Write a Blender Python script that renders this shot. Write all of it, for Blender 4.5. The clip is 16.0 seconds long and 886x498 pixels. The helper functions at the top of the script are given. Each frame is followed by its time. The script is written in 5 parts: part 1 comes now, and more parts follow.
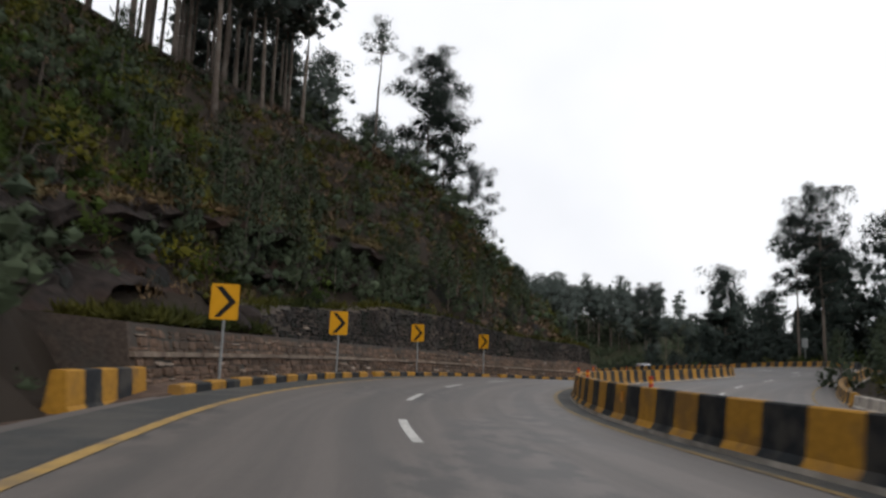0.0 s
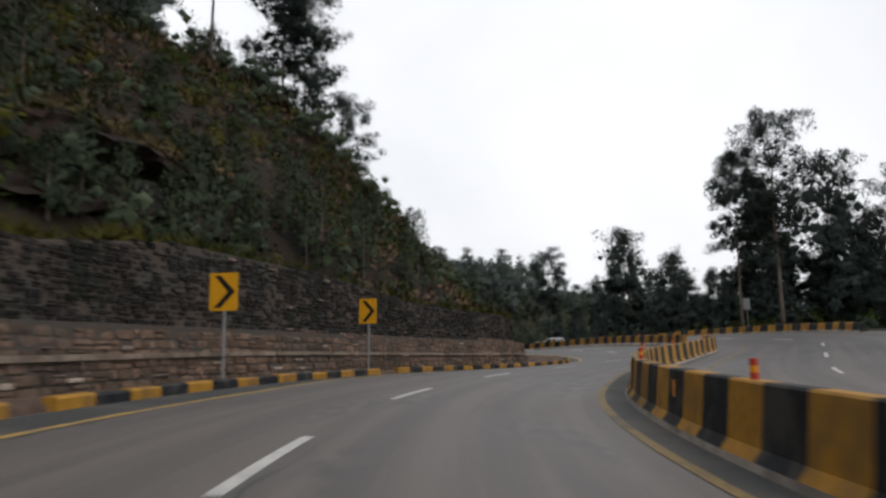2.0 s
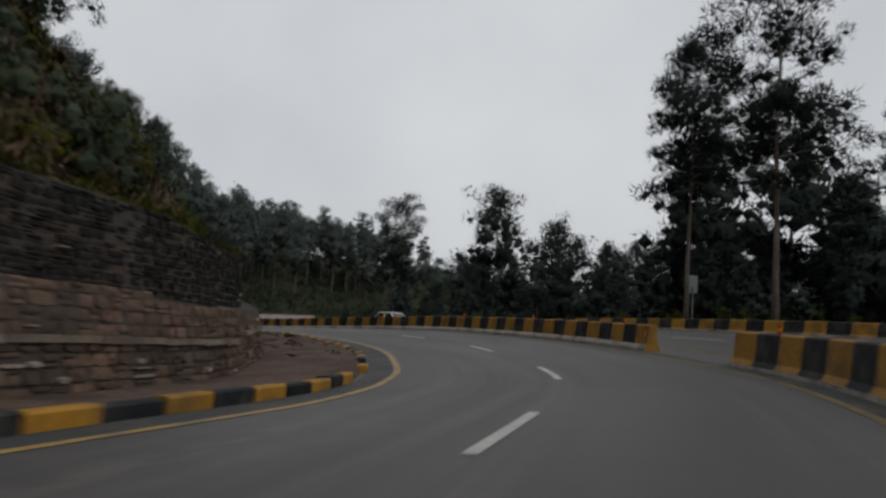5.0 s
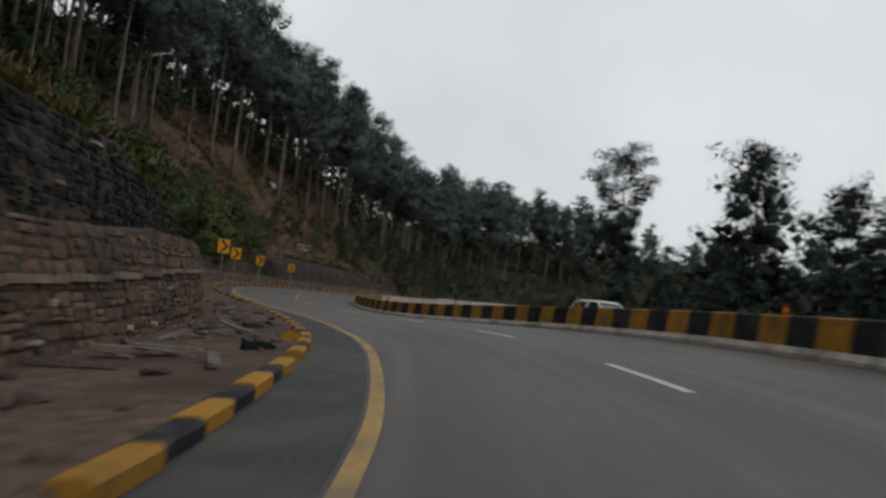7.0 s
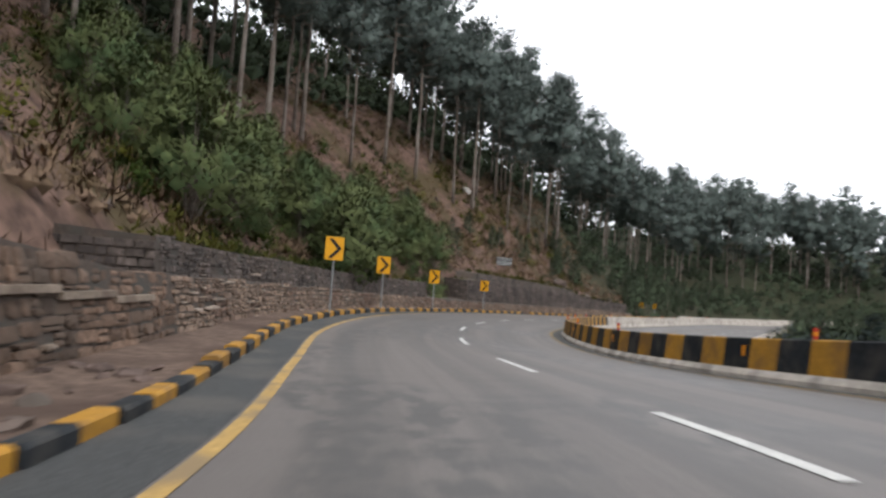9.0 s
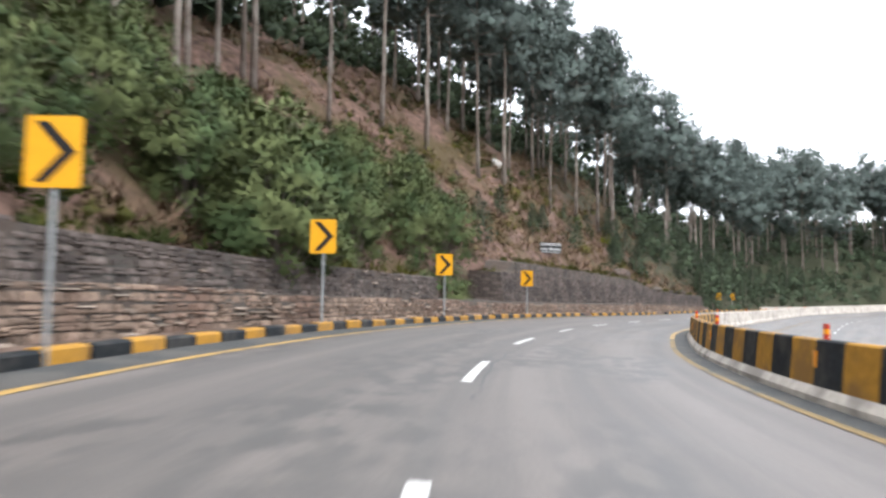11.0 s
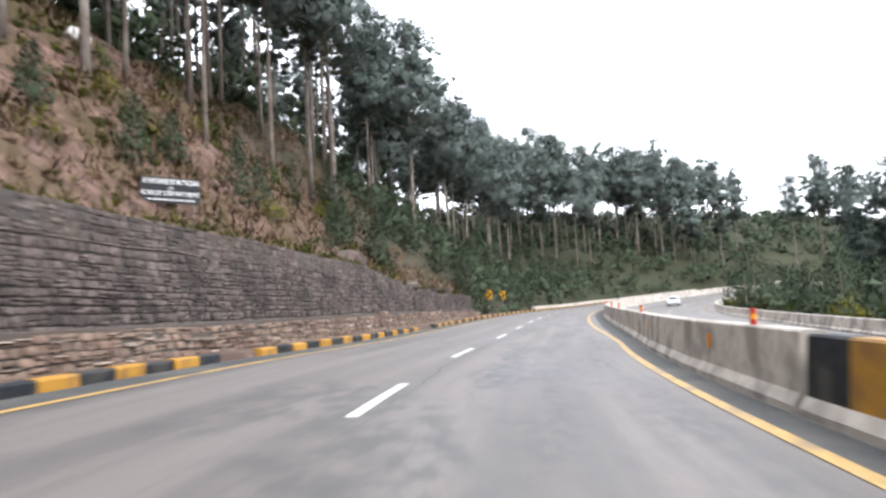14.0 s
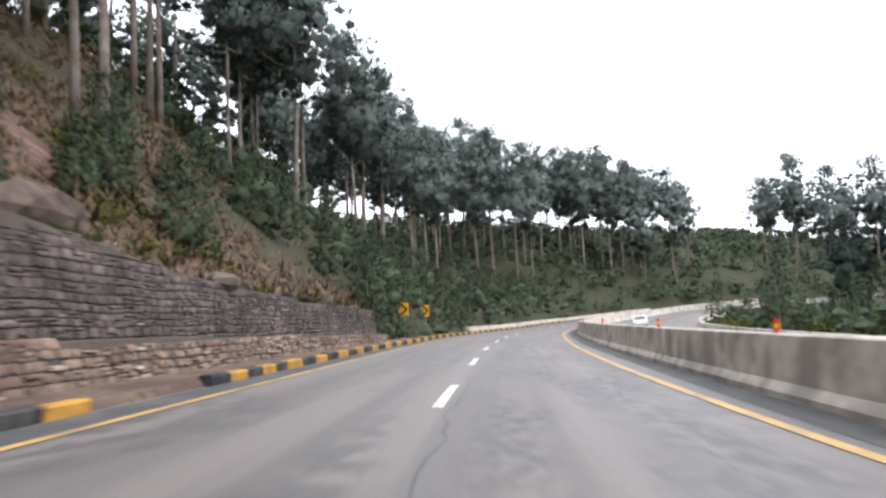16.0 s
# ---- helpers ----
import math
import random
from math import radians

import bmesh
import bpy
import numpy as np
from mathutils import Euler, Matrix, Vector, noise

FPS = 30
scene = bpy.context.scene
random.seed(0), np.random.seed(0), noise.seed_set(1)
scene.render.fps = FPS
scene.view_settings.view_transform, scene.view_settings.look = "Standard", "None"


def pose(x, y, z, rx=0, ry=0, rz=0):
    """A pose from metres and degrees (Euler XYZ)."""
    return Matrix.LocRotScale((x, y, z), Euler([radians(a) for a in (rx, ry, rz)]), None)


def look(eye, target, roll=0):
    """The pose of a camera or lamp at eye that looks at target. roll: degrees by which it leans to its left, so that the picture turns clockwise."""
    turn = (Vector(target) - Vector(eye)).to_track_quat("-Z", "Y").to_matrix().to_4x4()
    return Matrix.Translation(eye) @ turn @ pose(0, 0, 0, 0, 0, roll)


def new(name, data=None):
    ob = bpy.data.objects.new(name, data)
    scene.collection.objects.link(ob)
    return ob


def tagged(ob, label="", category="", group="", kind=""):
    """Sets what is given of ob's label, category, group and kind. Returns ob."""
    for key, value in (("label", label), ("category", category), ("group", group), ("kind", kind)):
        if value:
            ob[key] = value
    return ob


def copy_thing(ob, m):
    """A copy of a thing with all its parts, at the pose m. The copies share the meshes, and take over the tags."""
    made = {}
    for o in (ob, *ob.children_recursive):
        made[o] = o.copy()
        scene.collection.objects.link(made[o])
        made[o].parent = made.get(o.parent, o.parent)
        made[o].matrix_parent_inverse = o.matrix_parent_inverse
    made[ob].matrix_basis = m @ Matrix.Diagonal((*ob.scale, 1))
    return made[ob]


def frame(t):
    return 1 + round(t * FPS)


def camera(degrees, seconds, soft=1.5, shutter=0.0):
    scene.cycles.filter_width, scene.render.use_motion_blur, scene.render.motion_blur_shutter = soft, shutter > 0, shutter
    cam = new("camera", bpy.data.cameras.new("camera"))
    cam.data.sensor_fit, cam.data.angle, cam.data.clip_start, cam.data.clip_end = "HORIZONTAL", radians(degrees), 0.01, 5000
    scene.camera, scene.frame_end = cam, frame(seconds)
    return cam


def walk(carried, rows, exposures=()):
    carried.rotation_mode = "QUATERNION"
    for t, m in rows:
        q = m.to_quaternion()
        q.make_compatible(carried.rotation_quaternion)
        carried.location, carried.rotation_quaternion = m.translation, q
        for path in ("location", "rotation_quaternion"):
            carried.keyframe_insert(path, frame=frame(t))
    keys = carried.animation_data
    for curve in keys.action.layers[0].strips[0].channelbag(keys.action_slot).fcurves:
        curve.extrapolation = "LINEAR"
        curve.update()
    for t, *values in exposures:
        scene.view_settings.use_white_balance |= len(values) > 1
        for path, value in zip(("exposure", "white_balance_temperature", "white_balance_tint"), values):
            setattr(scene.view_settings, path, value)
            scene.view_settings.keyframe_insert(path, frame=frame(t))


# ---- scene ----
cam = camera(61.5, 16.0, soft=2.6, shutter=0.45)
PATH = [
    (0, (-0.001, 0.003, 1.353), (0.001, 1.98, 1.658), 2.2),
    (0.5, (-0.119, 5.351, 1.381), (-0.104, 7.334, 1.644), 0.9),
    (1, (-0.052, 10.919, 1.418), (0.028, 12.902, 1.669), -0.1),
    (1.5, (0.305, 16.643, 1.487), (0.538, 18.614, 1.735), -0.4),
    (2, (1.067, 22.129, 1.564), (1.403, 24.083, 1.825), -0.7),
    (2.5, (2.126, 27.657, 1.621), (2.602, 29.584, 1.864), -1.4),
    (3, (3.766, 33.697, 1.69), (4.349, 35.597, 1.92), -0.7),
    (5.5, (16.573, 60.01, 1.741), (17.221, 61.892, 1.94), 5.4),
    (6, (19.009, 66.05, 1.787), (19.504, 67.98, 1.961), 6.0),
    (6.5, (20.705, 72.317, 1.81), (20.999, 74.292, 1.918), 7.3),
    (7, (21.612, 78.872, 1.848), (21.718, 80.866, 1.973), 7.1),
    (7.5, (21.794, 85.049, 1.888), (21.719, 87.045, 1.994), 8.2),
    (8, (21.867, 90.961, 1.915), (21.642, 92.945, 2.026), 7.4),
    (10.5, (18.536, 116.024, 1.515), (17.865, 117.903, 1.65), 1.7),
    (11, (17.359, 121.699, 1.497), (16.774, 123.606, 1.634), 0.9),
    (11.5, (16.338, 127.689, 1.491), (15.884, 129.63, 1.652), -1.8),
    (12, (15.675, 134.032, 1.497), (15.353, 136.001, 1.638), -3.0),
    (12.5, (15.239, 140.03, 1.502), (15.018, 142.013, 1.651), -2.9),
    (13, (15.018, 146.59, 1.469), (14.916, 148.582, 1.609), -2.3),
    (13.5, (15.115, 153.415, 1.438), (15.124, 155.409, 1.596), -3.2),
    (14, (15.58, 159.774, 1.417), (15.68, 161.765, 1.579), -3.2),
    (14.5, (16.291, 165.871, 1.387), (16.458, 167.855, 1.575), -2.9),
    (15, (17.163, 171.831, 1.366), (17.404, 173.806, 1.571), -3.8),
    (15.5, (18.231, 177.735, 1.356), (18.5, 179.706, 1.558), -3.7),
    (16, (19.297, 184.799, 1.377), (19.585, 186.768, 1.583), -2.9),
]
EXPOSURES = [(0, -0.12, 6420, 10), (1.5, -0.1, 6420, 10), (2.5, -0.3, 6420, 10), (3, -0.5, 6420, 10), (5.5, -0.85, 6350, 8), (6.5, -0.75, 6350, 8), (7.5, -0.4, 6420, 9), (8, 0.0, 6400, 10), (10.5, 1.7, 6090, 9), (12.5, 1.86, 6090, 10), (14, 1.88, 6090, 11), (15, 1.68, 6110, 12), (16, 1.6, 6110, 12)]
walk(cam, [(t, look(eye, target, roll)) for t, eye, target, roll in PATH], EXPOSURES)

# ---- world: overcast sky, one wide weak sun ----
SUN_UP, SUN_TURN = 48.0, 150.0
world = bpy.data.worlds.new("overcast")
scene.world = world
world.use_nodes = True
wn, wl = world.node_tree.nodes, world.node_tree.links
wn.clear()
sky = wn.new("ShaderNodeTexSky")
sky.sky_type = "NISHITA"
sky.sun_disc = False
sky.sun_elevation, sky.sun_rotation = radians(SUN_UP), radians(SUN_TURN)
sky.dust_density, sky.air_density = 4.0, 1.5
grey = wn.new("ShaderNodeMix")
grey.data_type = "RGBA"
grey.inputs[0].default_value = 0.92
coord = wn.new("ShaderNodeTexCoord")
cloud = wn.new("ShaderNodeTexNoise")
cloud.inputs["Scale"].default_value = 2.2
cloud.inputs["Detail"].default_value = 4.0
ramp = wn.new("ShaderNodeValToRGB")
ramp.color_ramp.elements[0].position, ramp.color_ramp.elements[0].color = 0.3, (10.2, 10.3, 10.7, 1)
ramp.color_ramp.elements[1].position, ramp.color_ramp.elements[1].color = 0.7, (13.0, 13.0, 13.2, 1)
back = wn.new("ShaderNodeBackground")
back.inputs["Strength"].default_value = 0.1
wout = wn.new("ShaderNodeOutputWorld")
wl.new(coord.outputs["Generated"], cloud.inputs["Vector"])
wl.new(cloud.outputs["Fac"], ramp.inputs[0])
wl.new(sky.outputs[0], grey.inputs[6])
wl.new(ramp.outputs[0], grey.inputs[7])
wl.new(grey.outputs[2], back.inputs["Color"])
wl.new(back.outputs[0], wout.inputs[0])
sun_data = bpy.data.lights.new("sun", "SUN")
sun_data.energy, sun_data.angle, sun_data.color = 0.6, radians(25), (1.0, 0.96, 0.9)
sun = new("sun", sun_data)
sun.matrix_world = pose(0, 0, 60, 90 - SUN_UP, 0, 180 - SUN_TURN)

# ---- materials ----


def material(name, base, rough=0.8, spread=0.25, scale=6.0, second=None, second_scale=0.6, bump=0.3, island=False, spec=0.18, metal=0.0, per_object=0.0, wet=None):
    """A surface with grain, large patches of a second colour, relief and, per piece, its own lightness."""
    m = bpy.data.materials.new(name)
    m.use_nodes = True
    n, k = m.node_tree.nodes, m.node_tree.links
    bsdf = n["Principled BSDF"]
    tc = n.new("ShaderNodeTexCoord")
    geo = n.new("ShaderNodeNewGeometry")
    place = geo.outputs["Position"]
    fine = n.new("ShaderNodeTexNoise")
    fine.inputs["Scale"].default_value, fine.inputs["Detail"].default_value = scale, 6.0
    k.new(place, fine.inputs["Vector"])
    big = n.new("ShaderNodeTexNoise")
    big.inputs["Scale"].default_value, big.inputs["Detail"].default_value = second_scale, 4.0
    k.new(place, big.inputs["Vector"])
    r1 = n.new("ShaderNodeValToRGB")
    low, high = [max(0.0, c * (1 - spread)) for c in base], [min(1.0, c * (1 + spread)) for c in base]
    r1.color_ramp.elements[0].position, r1.color_ramp.elements[0].color = 0.3, (*low, 1)
    r1.color_ramp.elements[1].position, r1.color_ramp.elements[1].color = 0.7, (*high, 1)
    k.new(fine.outputs["Fac"], r1.inputs[0])
    colour = r1.outputs[0]
    if second:
        mix = n.new("ShaderNodeMix")
        mix.data_type = "RGBA"
        r2 = n.new("ShaderNodeValToRGB")
        r2.color_ramp.elements[0].position, r2.color_ramp.elements[1].position = 0.47, 0.62
        k.new(big.outputs["Fac"], r2.inputs[0])
        k.new(r2.outputs[0], mix.inputs[0])
        k.new(colour, mix.inputs[6])
        mix.inputs[7].default_value = (*second, 1)
        colour = mix.outputs[2]
    if island or per_object:
        hsv = n.new("ShaderNodeHueSaturation")
        span = n.new("ShaderNodeMapRange")
        amount = per_object or (0.35 if island is True else island)
        span.inputs["To Min"].default_value, span.inputs["To Max"].default_value = 1 - amount, 1 + amount
        if per_object:
            info = n.new("ShaderNodeObjectInfo")
            k.new(info.outputs["Random"], span.inputs[0])
        else:
            k.new(geo.outputs["Random Per Island"], span.inputs[0])
        k.new(span.outputs[0], hsv.inputs["Value"])
        k.new(colour, hsv.inputs["Color"])
        colour = hsv.outputs[0]
    k.new(colour, bsdf.inputs["Base Color"])
    bsdf.inputs["Roughness"].default_value = rough
    bsdf.inputs["Specular IOR Level"].default_value = spec
    bsdf.inputs["Metallic"].default_value = metal
    if wet:
        span = n.new("ShaderNodeMapRange")
        span.inputs["From Min"].default_value, span.inputs["From Max"].default_value = 0.45, 0.65
        span.inputs["To Min"].default_value, span.inputs["To Max"].default_value = rough, wet
        k.new(big.outputs["Fac"], span.inputs[0])
        k.new(span.outputs[0], bsdf.inputs["Roughness"])
    if bump:
        b = n.new("ShaderNodeBump")
        b.inputs["Strength"].default_value, b.inputs["Distance"].default_value = bump, 0.05
        k.new(fine.outputs["Fac"], b.inputs["Height"])
        k.new(b.outputs[0], bsdf.inputs["Normal"])
    return m




def asphalt_material():
    """Worn asphalt: grain, long streaks in the direction of travel, ragged dark repairs and a tar seam beside the divider."""
    m = bpy.data.materials.new("asphalt")
    m.use_nodes = True
    n, k = m.node_tree.nodes, m.node_tree.links
    bsdf = n["Principled BSDF"]
    uv = n.new("ShaderNodeUVMap")
    uv.uv_map = "along"
    geo = n.new("ShaderNodeNewGeometry")

    def noise_at(sx, sy, scale, detail, source=None):
        t = n.new("ShaderNodeTexNoise")
        t.inputs["Scale"].default_value, t.inputs["Detail"].default_value = scale, detail
        if source is None:
            mp = n.new("ShaderNodeMapping")
            mp.inputs["Scale"].default_value = (sx, sy, 1)
            k.new(uv.outputs[0], mp.inputs[0])
            k.new(mp.outputs[0], t.inputs["Vector"])
        else:
            k.new(source, t.inputs["Vector"])
        return t.outputs["Fac"]

    def step(value, a, b, lo=0.0, hi=1.0):
        r = n.new("ShaderNodeMapRange")
        for key, v in (("From Min", a), ("From Max", b), ("To Min", lo), ("To Max", hi)):
            r.inputs[key].default_value = v
        k.new(value, r.inputs[0])
        return r.outputs[0]

    def over(colour, fac, other):
        x = n.new("ShaderNodeMix")
        x.data_type = "RGBA"
        k.new(fac, x.inputs[0])
        if isinstance(colour, tuple):
            x.inputs[6].default_value = (*colour, 1)
        else:
            k.new(colour, x.inputs[6])
        x.inputs[7].default_value = (*other, 1)
        return x.outputs[2]

    def times(a, b):
        x = n.new("ShaderNodeMath")
        x.operation = "MULTIPLY"
        k.new(a, x.inputs[0])
        k.new(b, x.inputs[1])
        return x.outputs[0]

    grain = noise_at(1, 1, 28.0, 5, geo.outputs["Position"])
    streak = noise_at(1.6, 0.03, 1.0, 6)
    patch = noise_at(0.42, 0.10, 1.0, 4)
    ragged = noise_at(1.0, 0.45, 2.6, 6)
    colour = over((0.090, 0.078, 0.070), step(grain, 0.35, 0.7), (0.126, 0.109, 0.097))
    colour = over(colour, step(streak, 0.42, 0.62, 0.0, 0.8), (0.072, 0.066, 0.061))
    colour = over(colour, step(streak, 0.5, 0.36, 0.0, 0.4), (0.128, 0.113, 0.103))
    dark = times(step(patch, 0.50, 0.58), step(ragged, 0.44, 0.56))
    colour = over(colour, dark, (0.062, 0.057, 0.053))
    sep = n.new("ShaderNodeSeparateXYZ")
    k.new(uv.outputs[0], sep.inputs[0])
    # a worn stretch of the inner lane, patched and streaked dark
    stretch = times(step(sep.outputs[1], 236, 250), step(sep.outputs[1], 312, 285))
    lane = times(step(sep.outputs[0], 0.2, 1.0), step(sep.outputs[0], 4.3, 3.5))
    torn = times(step(noise_at(1.0, 0.16, 1.0, 4), 0.44, 0.60, 0.0, 0.85), step(noise_at(2.4, 1.1, 2.2, 8), 0.40, 0.58, 0.15, 1.0))
    colour = over(colour, times(times(stretch, lane), torn), (0.036, 0.035, 0.036))
    bend_stretch = times(step(sep.outputs[1], 112, 122), step(sep.outputs[1], 160, 145))
    colour = over(colour, times(times(bend_stretch, lane), step(patch, 0.44, 0.54)), (0.052, 0.051, 0.051))
    damp = times(times(step(sep.outputs[1], 116, 134), step(sep.outputs[1], 192, 172)), step(streak, 0.36, 0.56, 0.35, 0.9))
    colour = over(colour, damp, (0.056, 0.052, 0.049))
    off = n.new("ShaderNodeMath")
    off.operation = "ADD"
    k.new(sep.outputs[0], off.inputs[0])
    k.new(step(noise_at(1, 0.5, 1.0, 3), 0.3, 0.7, -0.30, -0.12), off.inputs[1])
    edge = n.new("ShaderNodeMath")
    edge.operation = "ABSOLUTE"
    k.new(off.outputs[0], edge.inputs[0])
    seam = times(step(edge.outputs[0], 0.03, 0.012), step(streak, 0.52, 0.60))
    colour = over(colour, seam, (0.04, 0.04, 0.042))
    k.new(colour, bsdf.inputs["Base Color"])
    k.new(step(patch, 0.4, 0.62, 0.66, 0.58), bsdf.inputs["Roughness"])
    bsdf.inputs["Specular IOR Level"].default_value = 0.35
    b = n.new("ShaderNodeBump")
    b.inputs["Strength"].default_value, b.inputs["Distance"].default_value = 0.12, 0.02
    k.new(grain, b.inputs["Height"])
    k.new(b.outputs[0], bsdf.inputs["Normal"])
    return m


ASPHALT = asphalt_material()
SHOULDER = material("shoulder_asphalt", (0.048, 0.049, 0.048), 0.75, 0.3, 18, (0.075, 0.07, 0.064), 0.7, 0.3)
LINE_WHITE = material("worn_white_paint", (0.45, 0.44, 0.415), 0.6, 0.2, 14, (0.38, 0.37, 0.35), 2.0, 0.1)
LINE_YELLOW = material("worn_yellow_paint", (0.35, 0.225, 0.075), 0.6, 0.3, 14, (0.21, 0.15, 0.08), 1.5, 0.1)
YELLOW = material("yellow_paint", (0.34, 0.172, 0.022), 0.7, 0.2, 9, (0.22, 0.118, 0.032), 1.6, 0.12, per_object=0.12)
BLACK = material("black_paint", (0.014, 0.016, 0.018), 0.75, 0.4, 9, (0.045, 0.042, 0.038), 2.0, 0.12, per_object=0.2)
CONCRETE = material("concrete", (0.42, 0.375, 0.325), 0.85, 0.18, 5, (0.24, 0.216, 0.19), 1.3, 0.3, per_object=0.06)
RED_STONE = material("red_brown_masonry", (0.125, 0.082, 0.058), 0.9, 0.4, 9, (0.080, 0.058, 0.044), 0.5, 0.6, per_object=0.4)
RED_STONES = material("red_brown_masonry_far", (0.125, 0.082, 0.058), 0.9, 0.4, 9, (0.080, 0.058, 0.044), 0.5, 0.6, island=True)
TAN_STONE = material("tan_rubble", (0.165, 0.118, 0.088), 0.9, 0.4, 9, (0.12, 0.078, 0.058), 0.5, 0.6, per_object=0.35)
TAN_STONES = material("tan_rubble_far", (0.165, 0.118, 0.088), 0.9, 0.4, 9, (0.12, 0.078, 0.058), 0.5, 0.6, island=True)
DARK_STONE = material("dark_grey_stone", (0.092, 0.074, 0.065), 0.9, 0.45, 8, (0.056, 0.046, 0.042), 0.7, 0.7, per_object=0.45)
DARK_STONES = material("dark_grey_stone_far", (0.092, 0.074, 0.065), 0.9, 0.45, 8, (0.056, 0.046, 0.042), 0.7, 0.7, island=True)
MORTAR = material("mortar_and_fill", (0.07, 0.054, 0.044), 0.95, 0.3, 10, (0.06, 0.055, 0.048), 0.9, 0.5)
PALE_STONES = material("pale_thin_stones", (0.26, 0.21, 0.17), 0.9, 0.35, 8, (0.16, 0.12, 0.09), 0.8, 0.4, island=0.3)
LEDGE = material("pale_ledge_course", (0.20, 0.16, 0.125), 0.9, 0.3, 8, (0.12, 0.09, 0.07), 0.8, 0.4, per_object=0.2)


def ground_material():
    """Red earth where the slope is cut, weedy dark soil on the first bank with its dim light put into the colour,
    needle litter under the woods.
    """
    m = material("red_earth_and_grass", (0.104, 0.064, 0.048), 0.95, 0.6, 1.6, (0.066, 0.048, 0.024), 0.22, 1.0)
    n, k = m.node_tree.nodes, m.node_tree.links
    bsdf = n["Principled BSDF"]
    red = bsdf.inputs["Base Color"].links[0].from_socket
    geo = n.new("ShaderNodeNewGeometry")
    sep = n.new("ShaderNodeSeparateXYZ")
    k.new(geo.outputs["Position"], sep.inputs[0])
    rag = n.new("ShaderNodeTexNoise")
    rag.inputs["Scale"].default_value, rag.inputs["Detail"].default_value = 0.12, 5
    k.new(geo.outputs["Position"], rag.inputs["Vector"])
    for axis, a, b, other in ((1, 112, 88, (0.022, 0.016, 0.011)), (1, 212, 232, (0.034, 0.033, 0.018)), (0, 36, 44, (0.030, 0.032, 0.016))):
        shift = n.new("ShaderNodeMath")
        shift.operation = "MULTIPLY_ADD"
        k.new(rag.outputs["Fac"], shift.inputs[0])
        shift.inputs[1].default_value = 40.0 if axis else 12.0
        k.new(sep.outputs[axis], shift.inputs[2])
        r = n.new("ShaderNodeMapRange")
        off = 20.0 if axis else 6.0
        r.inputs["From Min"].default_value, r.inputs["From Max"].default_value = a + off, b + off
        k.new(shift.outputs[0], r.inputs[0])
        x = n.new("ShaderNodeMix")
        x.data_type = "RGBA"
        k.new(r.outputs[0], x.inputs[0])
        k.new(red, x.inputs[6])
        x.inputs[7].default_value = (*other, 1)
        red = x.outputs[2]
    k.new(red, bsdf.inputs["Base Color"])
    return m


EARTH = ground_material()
WORN_YELLOW = material("faded_yellow_paint", (0.17, 0.115, 0.045), 0.65, 0.35, 12, (0.09, 0.075, 0.05), 1.1, 0.1)
# grey wall stone again, the first bends' dim light put into its colour
DIMMED_STONE = material("dark_mossy_stone", (0.019, 0.017, 0.016), 0.9, 0.5, 8, (0.010, 0.012, 0.009), 0.7, 0.7, per_object=0.5)
DIMMED_STONES = material("dark_mossy_stone_far", (0.019, 0.017, 0.016), 0.9, 0.5, 8, (0.010, 0.012, 0.009), 0.7, 0.7, island=True)
# dark brown rock taken lower still; the bank's dim light sits in the colour
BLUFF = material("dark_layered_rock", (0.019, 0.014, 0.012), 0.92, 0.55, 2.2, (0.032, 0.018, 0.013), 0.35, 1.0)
VERGE = material("dusty_verge", (0.100, 0.068, 0.051), 0.95, 0.45, 5, (0.062, 0.040, 0.030), 0.5, 0.5)
ROCK = material("brown_rock", (0.085, 0.06, 0.05), 0.9, 0.4, 3, (0.09, 0.075, 0.062), 0.6, 0.9, per_object=0.25)
WHITE_ROCK = material("white_rock", (0.62, 0.6, 0.57), 0.85, 0.15, 4, (0.45, 0.42, 0.38), 1.2, 0.5)
BARK = material("pine_bark", (0.12, 0.096, 0.08), 0.95, 0.4, 12, (0.17, 0.145, 0.125), 0.9, 0.8, per_object=0.2)
# lighter and bluer green, with the haze over the hill pines in it
NEEDLES = material("pine_needles", (0.100, 0.120, 0.108), 0.7, 0.3, 1.5, (0.076, 0.096, 0.084), 0.3, 0, island=0.1, spec=0.06)
# needle green darkened: the forest edge's deep shade is put into the colour
SHADED_NEEDLES = material("dark_foliage", (0.032, 0.042, 0.036), 0.7, 0.3, 1.5, (0.022, 0.031, 0.026), 0.3, 0, island=0.1, spec=0.06)
LEAVES = material("shrub_leaves", (0.032, 0.048, 0.008), 0.7, 0.35, 1.5, (0.020, 0.034, 0.008), 0.5, 0, island=0.15, spec=0.06)
BUSH_LEAVES = material("bush_leaves", (0.092, 0.108, 0.044), 0.7, 0.35, 1.5, (0.058, 0.084, 0.036), 0.5, 0, island=0.15, spec=0.06)
WEEDS = material("weeds", (0.056, 0.053, 0.011), 0.75, 0.35, 1.5, (0.026, 0.033, 0.010), 0.25, 0, island=0.15, spec=0.06)
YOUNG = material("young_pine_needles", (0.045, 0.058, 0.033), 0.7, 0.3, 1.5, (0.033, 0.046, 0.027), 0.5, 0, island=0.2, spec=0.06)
DRY = material("dry_grass", (0.17, 0.112, 0.06), 0.85, 0.35, 2, (0.085, 0.08, 0.03), 0.25, 0, island=0.2, spec=0.06)
GOLDEN = material("golden_shrub_leaves", (0.085, 0.080, 0.010), 0.7, 0.35, 1.5, (0.058, 0.058, 0.010), 0.5, 0, island=0.15, spec=0.06)
